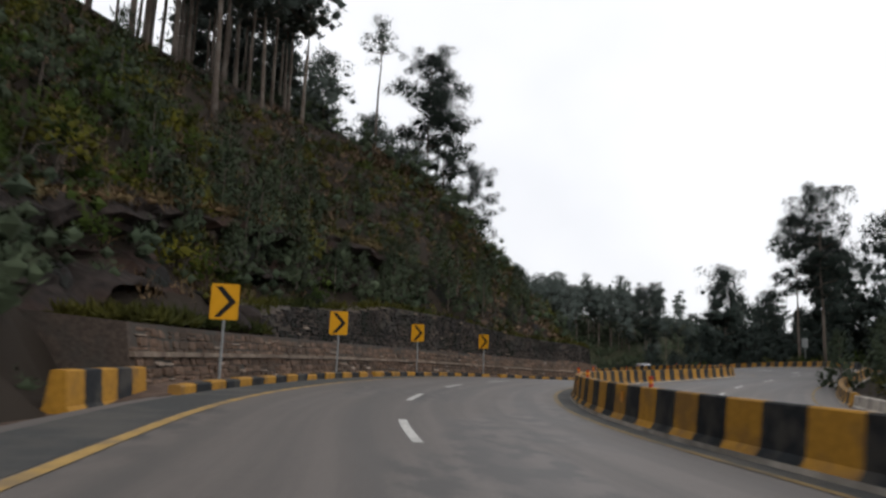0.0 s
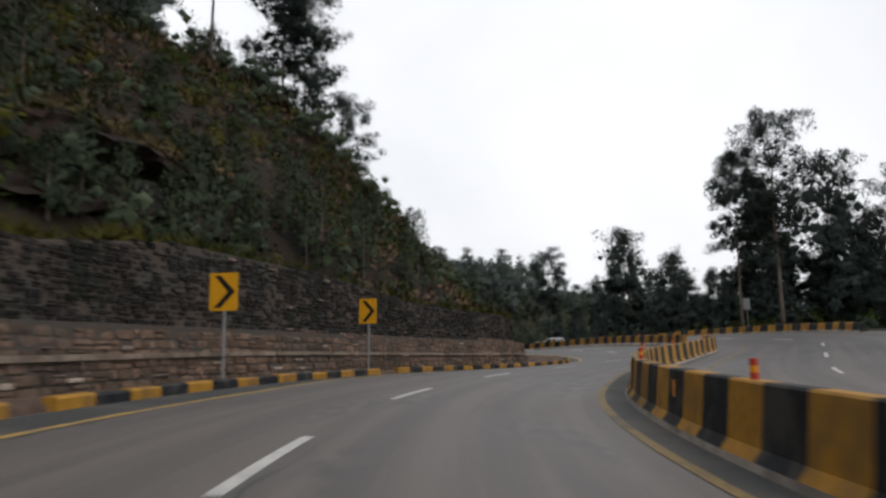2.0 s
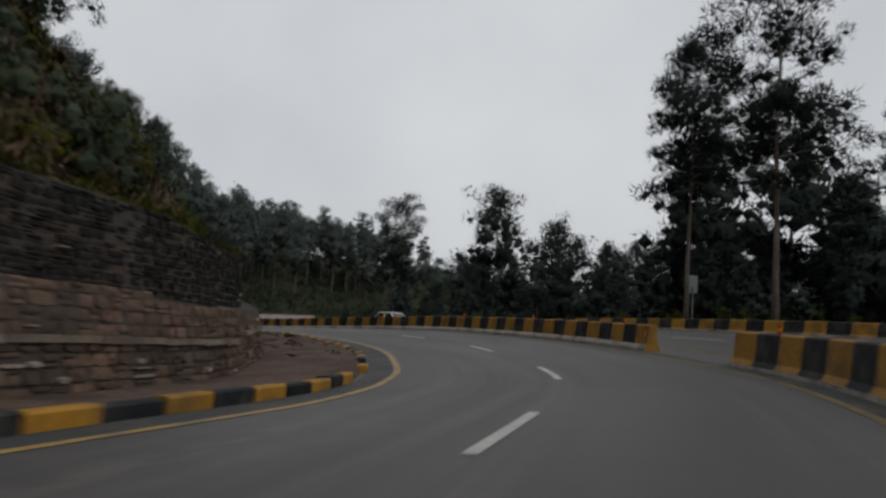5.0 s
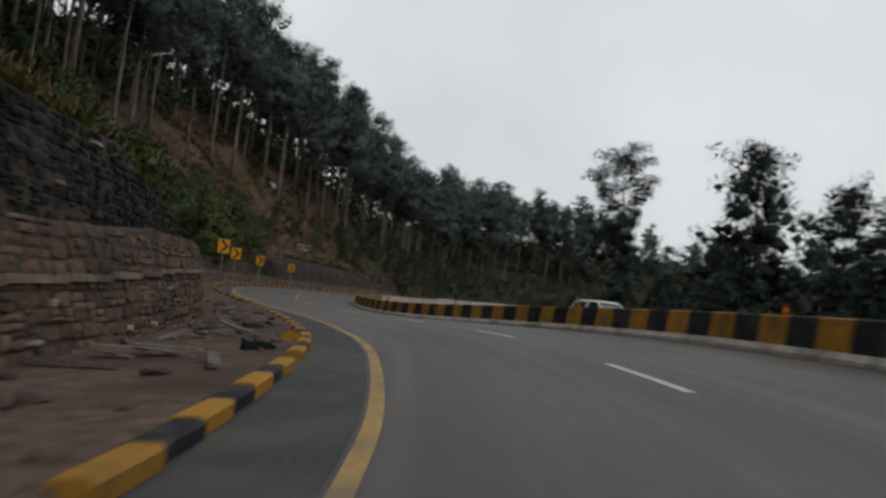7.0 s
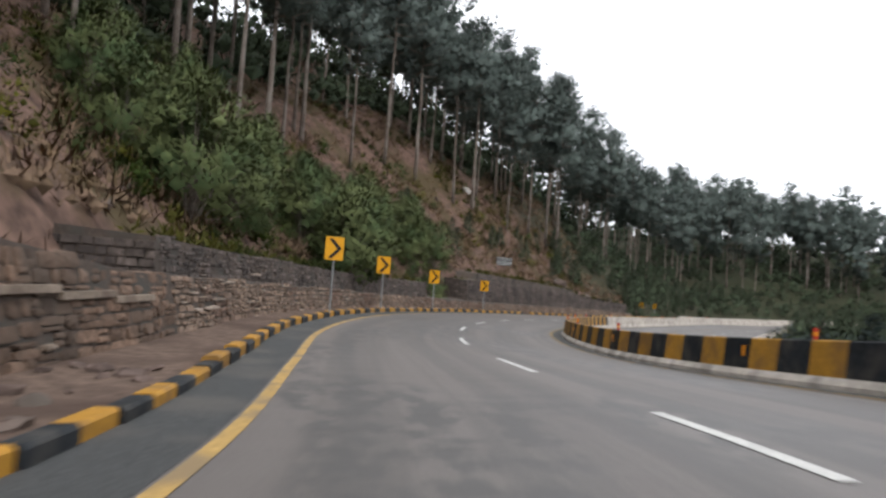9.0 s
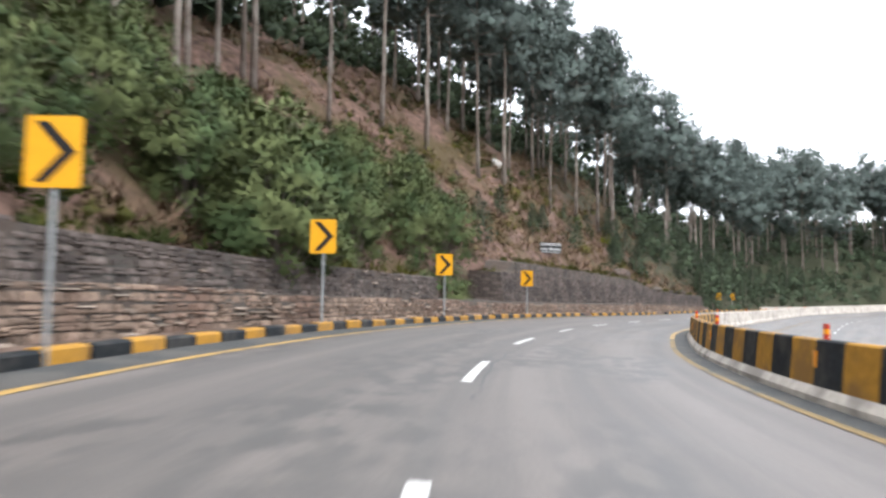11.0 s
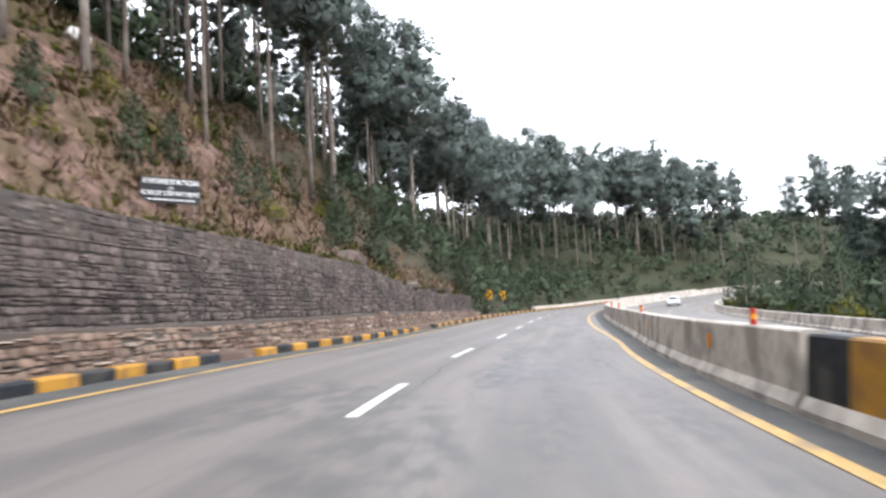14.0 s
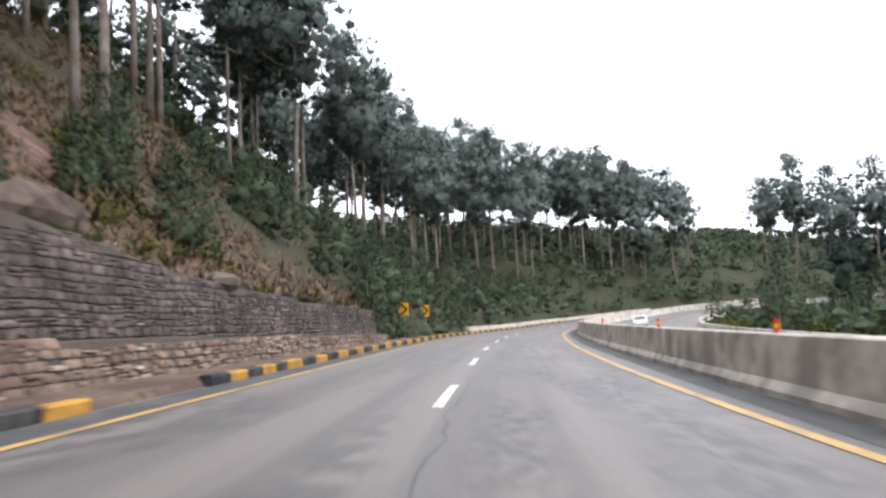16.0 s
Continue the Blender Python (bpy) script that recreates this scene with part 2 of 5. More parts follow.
SCRUB = material("reddish_dry_scrub", (0.150, 0.100, 0.068), 0.85, 0.35, 2, (0.10, 0.070, 0.038), 0.3, 0, island=0.2, spec=0.06)
GREEN_GRASS = material("green_grass", (0.062, 0.060, 0.012), 0.8, 0.35, 2, (0.05, 0.06, 0.018), 0.3, 0, island=True, spec=0.06)
STEEL = material("galvanised_steel", (0.26, 0.27, 0.27), 0.45, 0.12, 10, None, 1, 0.05, metal=0.6)
SIGN_YELLOW = material("sign_yellow", (0.62, 0.30, 0.012), 0.42, 0.05, 5, None, 1, 0.0)
SIGN_BLACK = material("sign_black", (0.012, 0.012, 0.013), 0.5, 0.1, 5, None, 1, 0.0)
BOARD_DARK = material("board_dark", (0.022, 0.023, 0.026), 0.6, 0.1, 5, (0.035, 0.035, 0.036), 2, 0.0)
WHITE = material("white_paint", (0.75, 0.75, 0.73), 0.45, 0.05, 5, None, 1, 0.0)
RED = material("red_paint", (0.36, 0.035, 0.02), 0.5, 0.15, 8, None, 1, 0.0)
AMBER = material("amber_reflector", (0.62, 0.23, 0.01), 0.3, 0.1, 8, None, 1, 0.0)
CAR_WHITE = material("white_car_paint", (0.62, 0.62, 0.62), 0.3, 0.03, 5, None, 1, 0.0, spec=0.6)
GLASS_DARK = material("tinted_glass", (0.02, 0.024, 0.026), 0.12, 0.1, 5, None, 1, 0.0, spec=0.7)
RUBBER = material("rubber", (0.02, 0.02, 0.02), 0.85, 0.2, 8, None, 1, 0.1)
ROOF_SHEET = material("pale_roof_sheet", (0.62, 0.63, 0.64), 0.5, 0.1, 3, None, 1, 0.0)

# ---- mesh helpers ----


def mesh_of(name, verts, faces, mats, index=None, smooth=False):
    me = bpy.data.meshes.new(name)
    me.from_pydata([tuple(float(c) for c in v) for v in verts], [], faces)
    for m in mats if isinstance(mats, (list, tuple)) else [mats]:
        me.materials.append(m)
    if index is not None:
        me.polygons.foreach_set("material_index", index)
    if smooth:
        me.polygons.foreach_set("use_smooth", [True] * len(me.polygons))
    me.update()
    return me


def part(name, me, parent, label=""):
    ob = new(name, me)
    ob.parent = parent
    return tagged(ob, label=label)


class Soup:
    """Vertices and faces gathered for one mesh."""

    def __init__(self):
        self.v, self.f, self.i = [], [], []

    def add(self, verts, faces, index=0):
        base = len(self.v)
        self.v.extend(verts)
        self.f.extend([tuple(base + a for a in f) for f in faces])
        self.i.extend([index] * len(faces))

    def box(self, corners, index=0):
        """Eight corners: four below, four above, both anticlockwise."""
        self.add(corners, [(3, 2, 1, 0), (4, 5, 6, 7), (0, 1, 5, 4), (1, 2, 6, 5), (2, 3, 7, 6), (3, 0, 4, 7)], index)

    def cuboid(self, c, size, m=Matrix(), index=0):
        x, y, z = (s / 2 for s in size)
        q = [m @ Vector((c[0] + a * x, c[1] + b * y, c[2] + d * z)) for d in (-1, 1) for a, b in ((-1, -1), (1, -1), (1, 1), (-1, 1))]
        self.box(q, index)

    def tube(self, points, radii, sides=7, index=0, cap=True):
        base, rows = len(self.v), len(points)
        for j, (p, r) in enumerate(zip(points, radii)):
            a, b = points[max(0, j - 1)], points[min(rows - 1, j + 1)]
            along = (Vector(b) - Vector(a)).normalized()
            q = along.to_track_quat("Z", "Y")
            for s in range(sides):
                w = 2 * math.pi * s / sides
                self.v.append(tuple(Vector(p) + q @ Vector((r * math.cos(w), r * math.sin(w), 0))))
        for j in range(rows - 1):
            for s in range(sides):
                t = (s + 1) % sides
                self.f.append((base + j * sides + s, base + j * sides + t, base + (j + 1) * sides + t, base + (j + 1) * sides + s))
                self.i.append(index)
        if cap:
            self.f.append(tuple(base + s for s in reversed(range(sides))))
            self.f.append(tuple(base + (rows - 1) * sides + s for s in range(sides)))
            self.i.extend([index] * 2)

    def mesh(self, name, mats, smooth=False):
        return mesh_of(name, self.v, self.f, mats, self.i, smooth)


# ---- the road's line: the lane divider, in plan, with height and crossfall ----
PLAN = [(10, -70), (5.5, -40), (1.8, -10), (0.3, 5.5), (-0.6, 13.4), (-0.6, 20.5), (0.6, 29.4), (2.6, 36.9), (5.3, 43.2), (9.0, 50), (15.2, 58.8), (21.2, 67.5), (23.75, 75.6), (24.9, 82), (25.15, 90), (24.6, 98.5), (22.6, 107), (19.6, 115.2), (16.8, 122.8), (14.8, 131), (13.6, 140), (13.4, 148.5), (13.6, 157), (14.8, 167), (16.5, 176.7), (19.0, 187.5), (21.4, 198.3), (26.4, 219), (33, 241), (43, 266), (57, 291), (78, 314), (110, 334), (160, 350)]
# distance along y, height of the divider, crossfall to the right
RISE = [(-70, 0.1, -0.03), (0, 0.27, -0.03), (20, 0.43, -0.03), (35, 0.57, -0.03), (48, 0.62, -0.005), (60, 0.60, 0.06), (66, 0.77, 0.08), (72, 0.93, 0.10), (90, 1.15, 0.10), (104, 0.95, 0.085), (112, 0.57, 0.04), (118, 0.37, 0.0), (126, 0.39, -0.035), (140, 0.42, -0.04), (165, 0.34, -0.04), (190, 0.3, -0.03), (235, 0.5, -0.02), (270, 0.6, -0.01), (300, 1.3, 0.0), (350, 4.0, 0.0)]


def spline(points, per=24):
    p = np.array([points[0]] + list(points) + [points[-1]], float)
    out = []
    for j in range(1, len(p) - 2):
        a, b, c, d = p[j - 1], p[j], p[j + 1], p[j + 2]
        for t in np.arange(per) / per:
            out.append(0.5 * (2 * b + (c - a) * t + (2 * a - 5 * b + 4 * c - d) * t * t + (3 * b - a - 3 * c + d) * t**3))
    return np.array(out + [p[-2]])


_line = spline(PLAN)
_run = np.r_[0, np.cumsum(np.hypot(*np.diff(_line, axis=0).T))]
STEP = 0.5
SS = np.arange(0, _run[-1], STEP)
LX, LY = np.interp(SS, _run, _line[:, 0]), np.interp(SS, _run, _line[:, 1])
for _ in range(6):
    LX[1:-1], LY[1:-1] = (LX[:-2] + 2 * LX[1:-1] + LX[2:]) / 4, (LY[:-2] + 2 * LY[1:-1] + LY[2:]) / 4
TX, TY = np.gradient(LX, STEP), np.gradient(LY, STEP)
_n = np.hypot(TX, TY)
TX, TY = TX / _n, TY / _n
_rise = np.array(RISE)
_soft = np.ones(41) / 41
LZ = np.convolve(np.pad(np.interp(LY, _rise[:, 0], _rise[:, 1]), 20, "edge"), _soft, "valid")
LB = np.convolve(np.pad(np.interp(LY, _rise[:, 0], _rise[:, 2]), 20, "edge"), _soft, "valid")
# how far the opposite carriageway lies below the line of the crossfall
LD = np.convolve(np.pad(np.interp(LY, [45, 60, 75, 95, 125, 150, 240], [0.0, 0.0, 0.1, 0.15, 0.2, 0.62, 0.65]), 20, "edge"), _soft, "valid")
S_OF_Y = lambda y: float(np.interp(y, LY, SS))  # noqa: E731


ALONG = np.column_stack([LX, LY, LZ, LB, TX, TY, LD]).tolist()


def between_rows(table, s):
    """Where s lies in a table with a row every STEP metres: the row, the next one and the share of the way."""
    q = min(max(s / STEP, 0.0), len(table) - 1.001)
    i = int(q)
    return table[i], table[i + 1], q - i


def at(s, d, h=0.0):
    """The place s metres along the divider, d metres to its right and h above the road there."""
    a, c, t = between_rows(ALONG, s)
    x, y, z, b, tx, ty, drop = (p + (q - p) * t for p, q in zip(a, c))
    slope = b * min(max(d, -9.0), 22.0) - drop * min(max((d - 4.9) / 1.2, 0.0), 1.0)
    return Vector((x + ty * d, y - tx * d, z + slope + h))


def heading(s):
    """The turn about z of a thing that faces along the road."""
    return math.degrees(math.atan2(-float(np.interp(s, SS, TX)), float(np.interp(s, SS, TY))))


def ribbon(name, s0, s1, profile, mats, step=1.0, index=None, close=False, wobble=0.0):
    """A strip along the road: profile(s) gives the section as (d, h) pairs."""
    rows = max(2, int((s1 - s0) / step) + 1)
    v, f = [], []
    width = len(profile(s0))
    for j in range(rows):
        s = s0 + (s1 - s0) * j / (rows - 1)
        for d, h in profile(s):
            v.append(at(s, d + wobble * noise.noise((s * 0.7, d, h)), h))
    for j in range(rows - 1):
        for q in range(width - 1):
            a = j * width + q
            f.append((a, a + 1, a + width + 1, a + width))
    if close:
        f.append(tuple(reversed(range(width))))
        f.append(tuple((rows - 1) * width + q for q in range(width)))
    me = mesh_of(name, v, f, mats, index)
    uv = me.uv_layers.new(name="along")
    flat = []
    for j in range(rows - 1):
        sa, sb = (s0 + (s1 - s0) * (j + e) / (rows - 1) for e in (0, 1))
        pa, pb = profile(sa), profile(sb)
        for q in range(width - 1):
            flat += [pa[q][0], sa, pa[q + 1][0], sa, pb[q + 1][0], sb, pb[q][0], sb]
    uv.data.foreach_set("uv", flat + [0.0] * (2 * len(me.loops) - len(flat)))
    return me

# ---- sections of the left side: kerb, two stepped walls, hill ----


def by_y(table):
    values = np.interp(LY, [a for a, _ in table], [b for _, b in table]).tolist()

    def value(s):
        a, b, t = between_rows(values, s)
        return a + (b - a) * t

    return value


KERB_D = by_y([(0, -4.5), (52, -4.45), (64, -4.0), (70, -4.2), (76, -4.35), (84, -4.75), (92, -4.9), (98, -5.35), (104, -5.4), (112, -5.25), (125, -5.3), (175, -5.2), (190, -4.7), (215, -4.6)])
LEFT_LINE = by_y([(0, -3.1), (8, -3.3), (38, -3.3), (43, -3.85), (55, -3.75), (63, -3.2), (68, -3.5), (76, -3.45), (85, -3.55), (92, -3.8), (99, -4.25), (112, -4.3), (165, -4.3), (176, -4.25), (188, -3.85), (215, -3.8)])
WALL_D = by_y([(17, -5.7), (45, -6.0), (60, -6.5), (72, -7.2), (84, -7.8), (98, -8.2), (110, -7.6), (120, -6.9), (135, -6.6), (215, -6.6)])
WALL_H = by_y([(15, 1.42), (36, 1.42), (48, 1.5), (62, 1.7), (70, 1.5), (78, 1.6), (90, 1.9), (97, 2.25), (104, 2.3), (110, 1.95), (116, 1.4), (128, 1.1), (136, 0.98), (150, 0.82), (165, 0.82), (200, 0.9), (225, 0.5)])
UPPER_H = by_y([(26, 1.9), (29.5, 2.7), (36, 3.05), (40, 3.7), (48, 3.8), (54, 3.3), (64, 3.4), (72, 3.1), (80, 3.3), (88, 3.7), (95, 3.9), (99, 3.4), (104, 3.1), (110, 2.5), (119, 2.2), (128, 2.05), (140, 1.9), (156, 1.9), (160, 2.6), (168.4, 2.65), (168.9, 3.5), (184, 3.45), (197, 3.2), (203, 2.55), (214, 2.05), (226, 1.9), (229, 1.2)])
OUTER_D = 15.5
BARRIER_D = 4.5


def hill_height(s_y, d):
    """The bare ground's height over the road, y metres along and d to the right of the divider (arrays)."""
    foot = np.interp(s_y, [-70, 12, 17, 60, 98, 120, 215, 240, 330], [-6.5, -6.5, -8.2, -9.2, -11, -9.6, -9.4, -8, -7])
    first = np.interp(s_y, [-70, 10, 18, 26, 30, 40, 60, 72, 90, 104, 112, 128, 147, 154, 160, 198, 215, 235, 260, 340], [0.8, 0.9, 1.4, 1.9, 2.4, 3.3, 3.0, 2.9, 3.4, 4.0, 2.6, 1.9, 1.8, 1.7, 3.1, 3.0, 1.7, 1.0, 0.8, 0.8])
    steep = np.interp(s_y, [-70, 30, 60, 78, 100, 125, 150, 190, 215, 230, 250, 272, 295, 320, 345, 400], [0.95, 1.0, 1.0, 1.08, 0.85, 0.78, 0.85, 1.05, 1.05, 1.05, 0.82, 0.52, 0.5, 0.6, 0.55, 0.45])
    away = np.maximum(0.0, foot - d)
    up = first * np.clip(away / 0.8, 0, 1) + steep * np.minimum(away, 16) + 0.62 * steep * np.clip(away - 16, 0, 24) + 0.22 * np.clip(away - 40, 0, 45) - 0.35 * np.clip(away - 90, 0, 160)
    up = up - np.interp(s_y, [14, 20, 52, 60], [0, 1.0, 1.0, 0]) * np.clip(1 - np.abs(d + 10.6) / 1.7, 0, 1)
    right = np.maximum(0.0, d - (OUTER_D + 2.0))
    down = -0.10 * np.minimum(right, 25) + 0.02 * np.maximum(0, right - 60)
    under = np.where((d > foot) & (d < OUTER_D + 0.6), -0.35, 0.0)
    return np.where(away > 0, up, 0.0) + np.where(right > 0, down, 0.0) + under


def road_sd(x, y):
    """The nearest place on the divider for arrays x, y: index and signed distance to the right."""
    cx, cy, step = LX[::4], LY[::4], 4
    idx = np.empty(len(x), int)
    for a in range(0, len(x), 4000):
        dx, dy = x[a : a + 4000, None] - cx[None], y[a : a + 4000, None] - cy[None]
        idx[a : a + 4000] = np.argmin(dx * dx + dy * dy, 1) * step
    d = (x - LX[idx]) * TY[idx] - (y - LY[idx]) * TX[idx]
    return idx, d


def ground_heights(x, y):
    x, y = np.asarray(x, float), np.asarray(y, float)
    idx, d = road_sd(x, y)
    z = LZ[idx] + LB[idx] * np.clip(d, -9, 22) - LD[idx] * np.clip((d - 4.9) / 1.2, 0, 1) + hill_height(LY[idx], d)
    rough = np.clip((np.abs(d - 4) - 14) / 8, 0, 1)
    wave = np.array([noise.noise((a * 0.09, b * 0.09, 0.3)) * 1.5 + noise.noise((a * 0.31, b * 0.31, 4.0)) * 0.6 + noise.noise((a * 0.9, b * 0.9, 9.0)) * 0.22 for a, b in zip(x, y)])
    return z + rough * wave


def spread(lo, hi, step, far, grow=1.35):
    mid, out, w = list(np.arange(lo, hi + 0.01, step)), [], step
    left, right = [], []
    a, b = lo, hi
    while b - hi < far:
        w *= grow
        a, b = a - w, b + w
        left.append(a)
        right.append(b)
    return np.array(left[::-1] + mid + right)


gx, gy = spread(-62, 92, 1.6, 2200), spread(-20, 318, 1.6, 2200)
GX, GY = np.meshgrid(gx, gy)
GZ = ground_heights(GX.ravel(), GY.ravel())
cols, rows_ = len(gx), len(gy)
gv = np.column_stack([GX.ravel(), GY.ravel(), GZ])
gf = [(j * cols + i, j * cols + i + 1, (j + 1) * cols + i + 1, (j + 1) * cols + i) for j in range(rows_ - 1) for i in range(cols - 1)]
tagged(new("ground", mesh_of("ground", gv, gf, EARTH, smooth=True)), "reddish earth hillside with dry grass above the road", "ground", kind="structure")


def ground_at(x, y):
    return float(ground_heights([x], [y])[0])


# ---- carriageways ----
S0, S1 = 2.0, float(SS[-1]) - 2
near_road = lambda s: [(KERB_D(s) - 0.35, -0.03), (KERB_D(s), 0.0), (-2, 0), (0, 0), (2, 0), (BARRIER_D + 0.2, 0)]  # noqa: E731
tagged(new("road", ribbon("road", S0, S1, near_road, ASPHALT)), "grey worn asphalt carriageway with damp patches", "road", kind="structure")
far_road = lambda s: [(BARRIER_D + 0.2, 0), (6.1, 0), (7, 0), (10, 0), (13, 0), (OUTER_D + 0.7, 0)]  # noqa: E731
tagged(new("road", ribbon("road_far", S0, S1, far_road, ASPHALT)), "grey asphalt of the opposite carriageway", "road", kind="structure")
left_edge = lambda s: [(KERB_D(s) + 0.01, 0.004), (LEFT_LINE(s) - 0.12, 0.004)]  # noqa: E731
tagged(new("road_shoulder", ribbon("shoulder", S0, S1, left_edge, SHOULDER)), "dark asphalt shoulder strip beside the kerb", "shoulder", kind="structure")
right_edge = lambda s: [(3.95, 0.0045), (BARRIER_D, 0.004)]  # noqa: E731
tagged(new("road_shoulder", ribbon("inner_shoulder", S0, S1, right_edge, SHOULDER)), "dark asphalt strip at the median barrier", "shoulder", kind="structure")
VERGE_H = by_y([(13.5, -0.33), (17.5, 0.0)])
verge = lambda s: [(WALL_D(s) - 0.3, 0.1 + VERGE_H(s)), (WALL_D(s) * 0.6 + KERB_D(s) * 0.4, 0.09 + VERGE_H(s)), (KERB_D(s) - 0.2, 0.12 + 0.6 * VERGE_H(s)), (KERB_D(s) - 0.1, -0.04)]  # noqa: E731
tagged(new("verge", ribbon("verge", S_OF_Y(-24), S_OF_Y(300), verge, VERGE)), "dusty earth verge between kerb and wall", "verge", kind="structure")


def line(name, s0, s1, d, width, mat, label, h=0.009):
    get = d if callable(d) else (lambda s: d)
    prof = lambda s: [(get(s) - width / 2, h), (get(s) + width / 2, h)]  # noqa: E731
    return tagged(new(name, ribbon(name, s0, s1, prof, mat, 0.75)), label, "road marking", kind="structure")


line("edge_line", S0, S1, lambda s: LEFT_LINE(s), 0.16, LINE_YELLOW, "worn yellow edge line along the kerb side")
line("edge_line", S0, S_OF_Y(150), 4.0, 0.15, WORN_YELLOW, "faded yellow edge line along the median barrier")
line("edge_line", S_OF_Y(150), S1, by_y([(150, 4.0), (182, 4.0), (192, 3.65), (202, 3.45), (230, 3.6)]), 0.16, LINE_YELLOW, "worn yellow edge line along the median barrier")
line("edge_line", S0, S1, OUTER_D - 1.0, 0.15, WORN_YELLOW, "worn yellow edge line of the opposite carriageway")
line("edge_line", S0, S1, 6.6, 0.15, WORN_YELLOW, "worn yellow inner edge line of the opposite carriageway")
# the dashes stand a little wider apart in the middle bend
DASHES = [98.7 - 9.14 * j for j in range(11, 0, -1)] + [98.7 + 9.14 * j for j in range(6)] + [154.4, 164.4, 174.7, 183.8, 192.5, 201.0, 209.9] + [209.9 + 9.13 * j for j in range(1, 34)]
for s in DASHES:
    if S0 < s < S1 - 4:
        tagged(line("lane_dash", s, s + 3.4, 0.0, 0.15, LINE_WHITE, "white dashed lane line on grey asphalt"), group="lane dashes")
        tagged(line("lane_dash", s + 3, s + 6.1, 10.5, 0.15, LINE_WHITE, "white dashed lane line of the opposite carriageway"), group="lane dashes opposite")


# ---- kerbs: painted blocks ----


def kerb_block(s, length, d, mat, parent, tall=0.21, thick=0.26):
    rnd = random.Random(int(s * 100))
    a, b = s + 0.015, s + length - 0.015
    t = tall + rnd.uniform(-0.02, 0.02)
    push = rnd.uniform(-0.03, 0.02)
    soup = Soup()
    e = 0.035
    ring = lambda q, i: [at(q, d - thick - push, -0.05), at(q, d - push, -0.05), at(q, d - push, t - e), at(q, d - e - push, t), at(q, d - thick + e - push, t), at(q, d - thick - push, t - e)]  # noqa: E731
    va, vb = ring(a, 0), ring(b, 1)
    soup.add(va + vb, [tuple(range(6))[::-1], tuple(range(6, 12))] + [(q, (q + 1) % 6, 6 + (q + 1) % 6, 6 + q) for q in range(6)])
    return part("kerb_block", soup.mesh("kerb_block", mat), parent)


def kerb_run(y0, y1, label, missing=(), length=1.0, tall=0.21):
    base = tagged(new("kerb"), label, "kerb", kind="structure")
    s, j, end = S_OF_Y(y0), 0, S_OF_Y(y1)
    while s < end:
        if j not in missing:
            kerb_block(s, length, KERB_D(s), (YELLOW, BLACK)[j % 2], base, tall)
        s, j = s + length, j + 1


kerb_run(15.5, 46.5, "yellow and black painted concrete kerb blocks", (17,), 1.0)
kerb_run(48.5, 67, "yellow and black painted concrete kerb blocks", (), 1.0)
kerb_run(70.5, 113, "worn yellow and black kerb blocks, some knocked loose", (1, 2, 11, 19), 1.0, 0.16)
kerb_run(113.2, 203, "yellow and black painted concrete kerb blocks", (64, 65, 83, 84, 85, 86), 1.0)
kerb_run(203.2, 290, "small worn yellow and black kerb blocks", (), 1.4)

# ---- concrete barriers ----


def barrier_section(d, top, plinth=0.2, face=1):
    """Half widths of a safety-shape barrier, from the ground up."""
    half = [(0.27, -0.05), (0.265, 0.08), (0.18, 0.2 * top / 0.82), (0.125, top - 0.025), (0.10, top)]
    return [(d + 0.30 - w, h) for w, h in half] + [(d + 0.30 + w, h) for w, h in reversed(half)]


def barrier_piece(name, s0, s1, d, top, mats, parent, cut, sink=0.0):
    """One painted stripe of a barrier: bare foot below cut, paint above."""
    sec = barrier_section(d, top)
    n = len(sec)
    soup = Soup()
    count = 2
    rings = [[at(s0 + (s1 - s0) * j / (count - 1), a, h - sink) for a, h in sec] for j in range(count)]
    for j in range(count - 1):
        for q in range(n - 1):
            foot = q in (0, n - 2) or (cut > 0.25 and q in (1, n - 3))
            soup.add([rings[j][q], rings[j][q + 1], rings[j + 1][q + 1], rings[j + 1][q]], [(0, 1, 2, 3)], 1 if foot else 0)
    soup.add(rings[0], [tuple(range(n))[::-1]])
    soup.add(rings[-1], [tuple(range(n))])
    return part(name, soup.mesh(name, mats), parent)


def striped_barrier(y0, y1, d, top, label, stripe=1.0, lead=0, cut=0.2):
    base = tagged(new("median_barrier" if d < 10 else "edge_barrier"), label, "barrier", kind="structure")
    s, j, end = S_OF_Y(y0), lead, S_OF_Y(y1)
    count = max(1, round((end - s) / stripe))
    w = (end - s) / count
    for j in range(count):
        barrier_piece("stripe", s + j * w, s + (j + 1) * w, d, top, [(YELLOW, BLACK)[(j + lead) % 2], CONCRETE], base, cut)


def plain_barrier(y0, y1, d, top, label, unit=6.0):
    base = tagged(new("median_barrier" if d < 10 else "edge_barrier"), label, "barrier", kind="structure")
    s, end = S_OF_Y(y0), S_OF_Y(y1)
    count = max(1, round((end - s) / unit))
    w = (end - s) / count
    for j in range(count):
        gap = 0.03 if j % 4 != 1 else 0.12
        barrier_piece("barrier_unit", s + j * w, s + (j + 1) * w - gap, d, top, [CONCRETE, CONCRETE], base, 0.2)


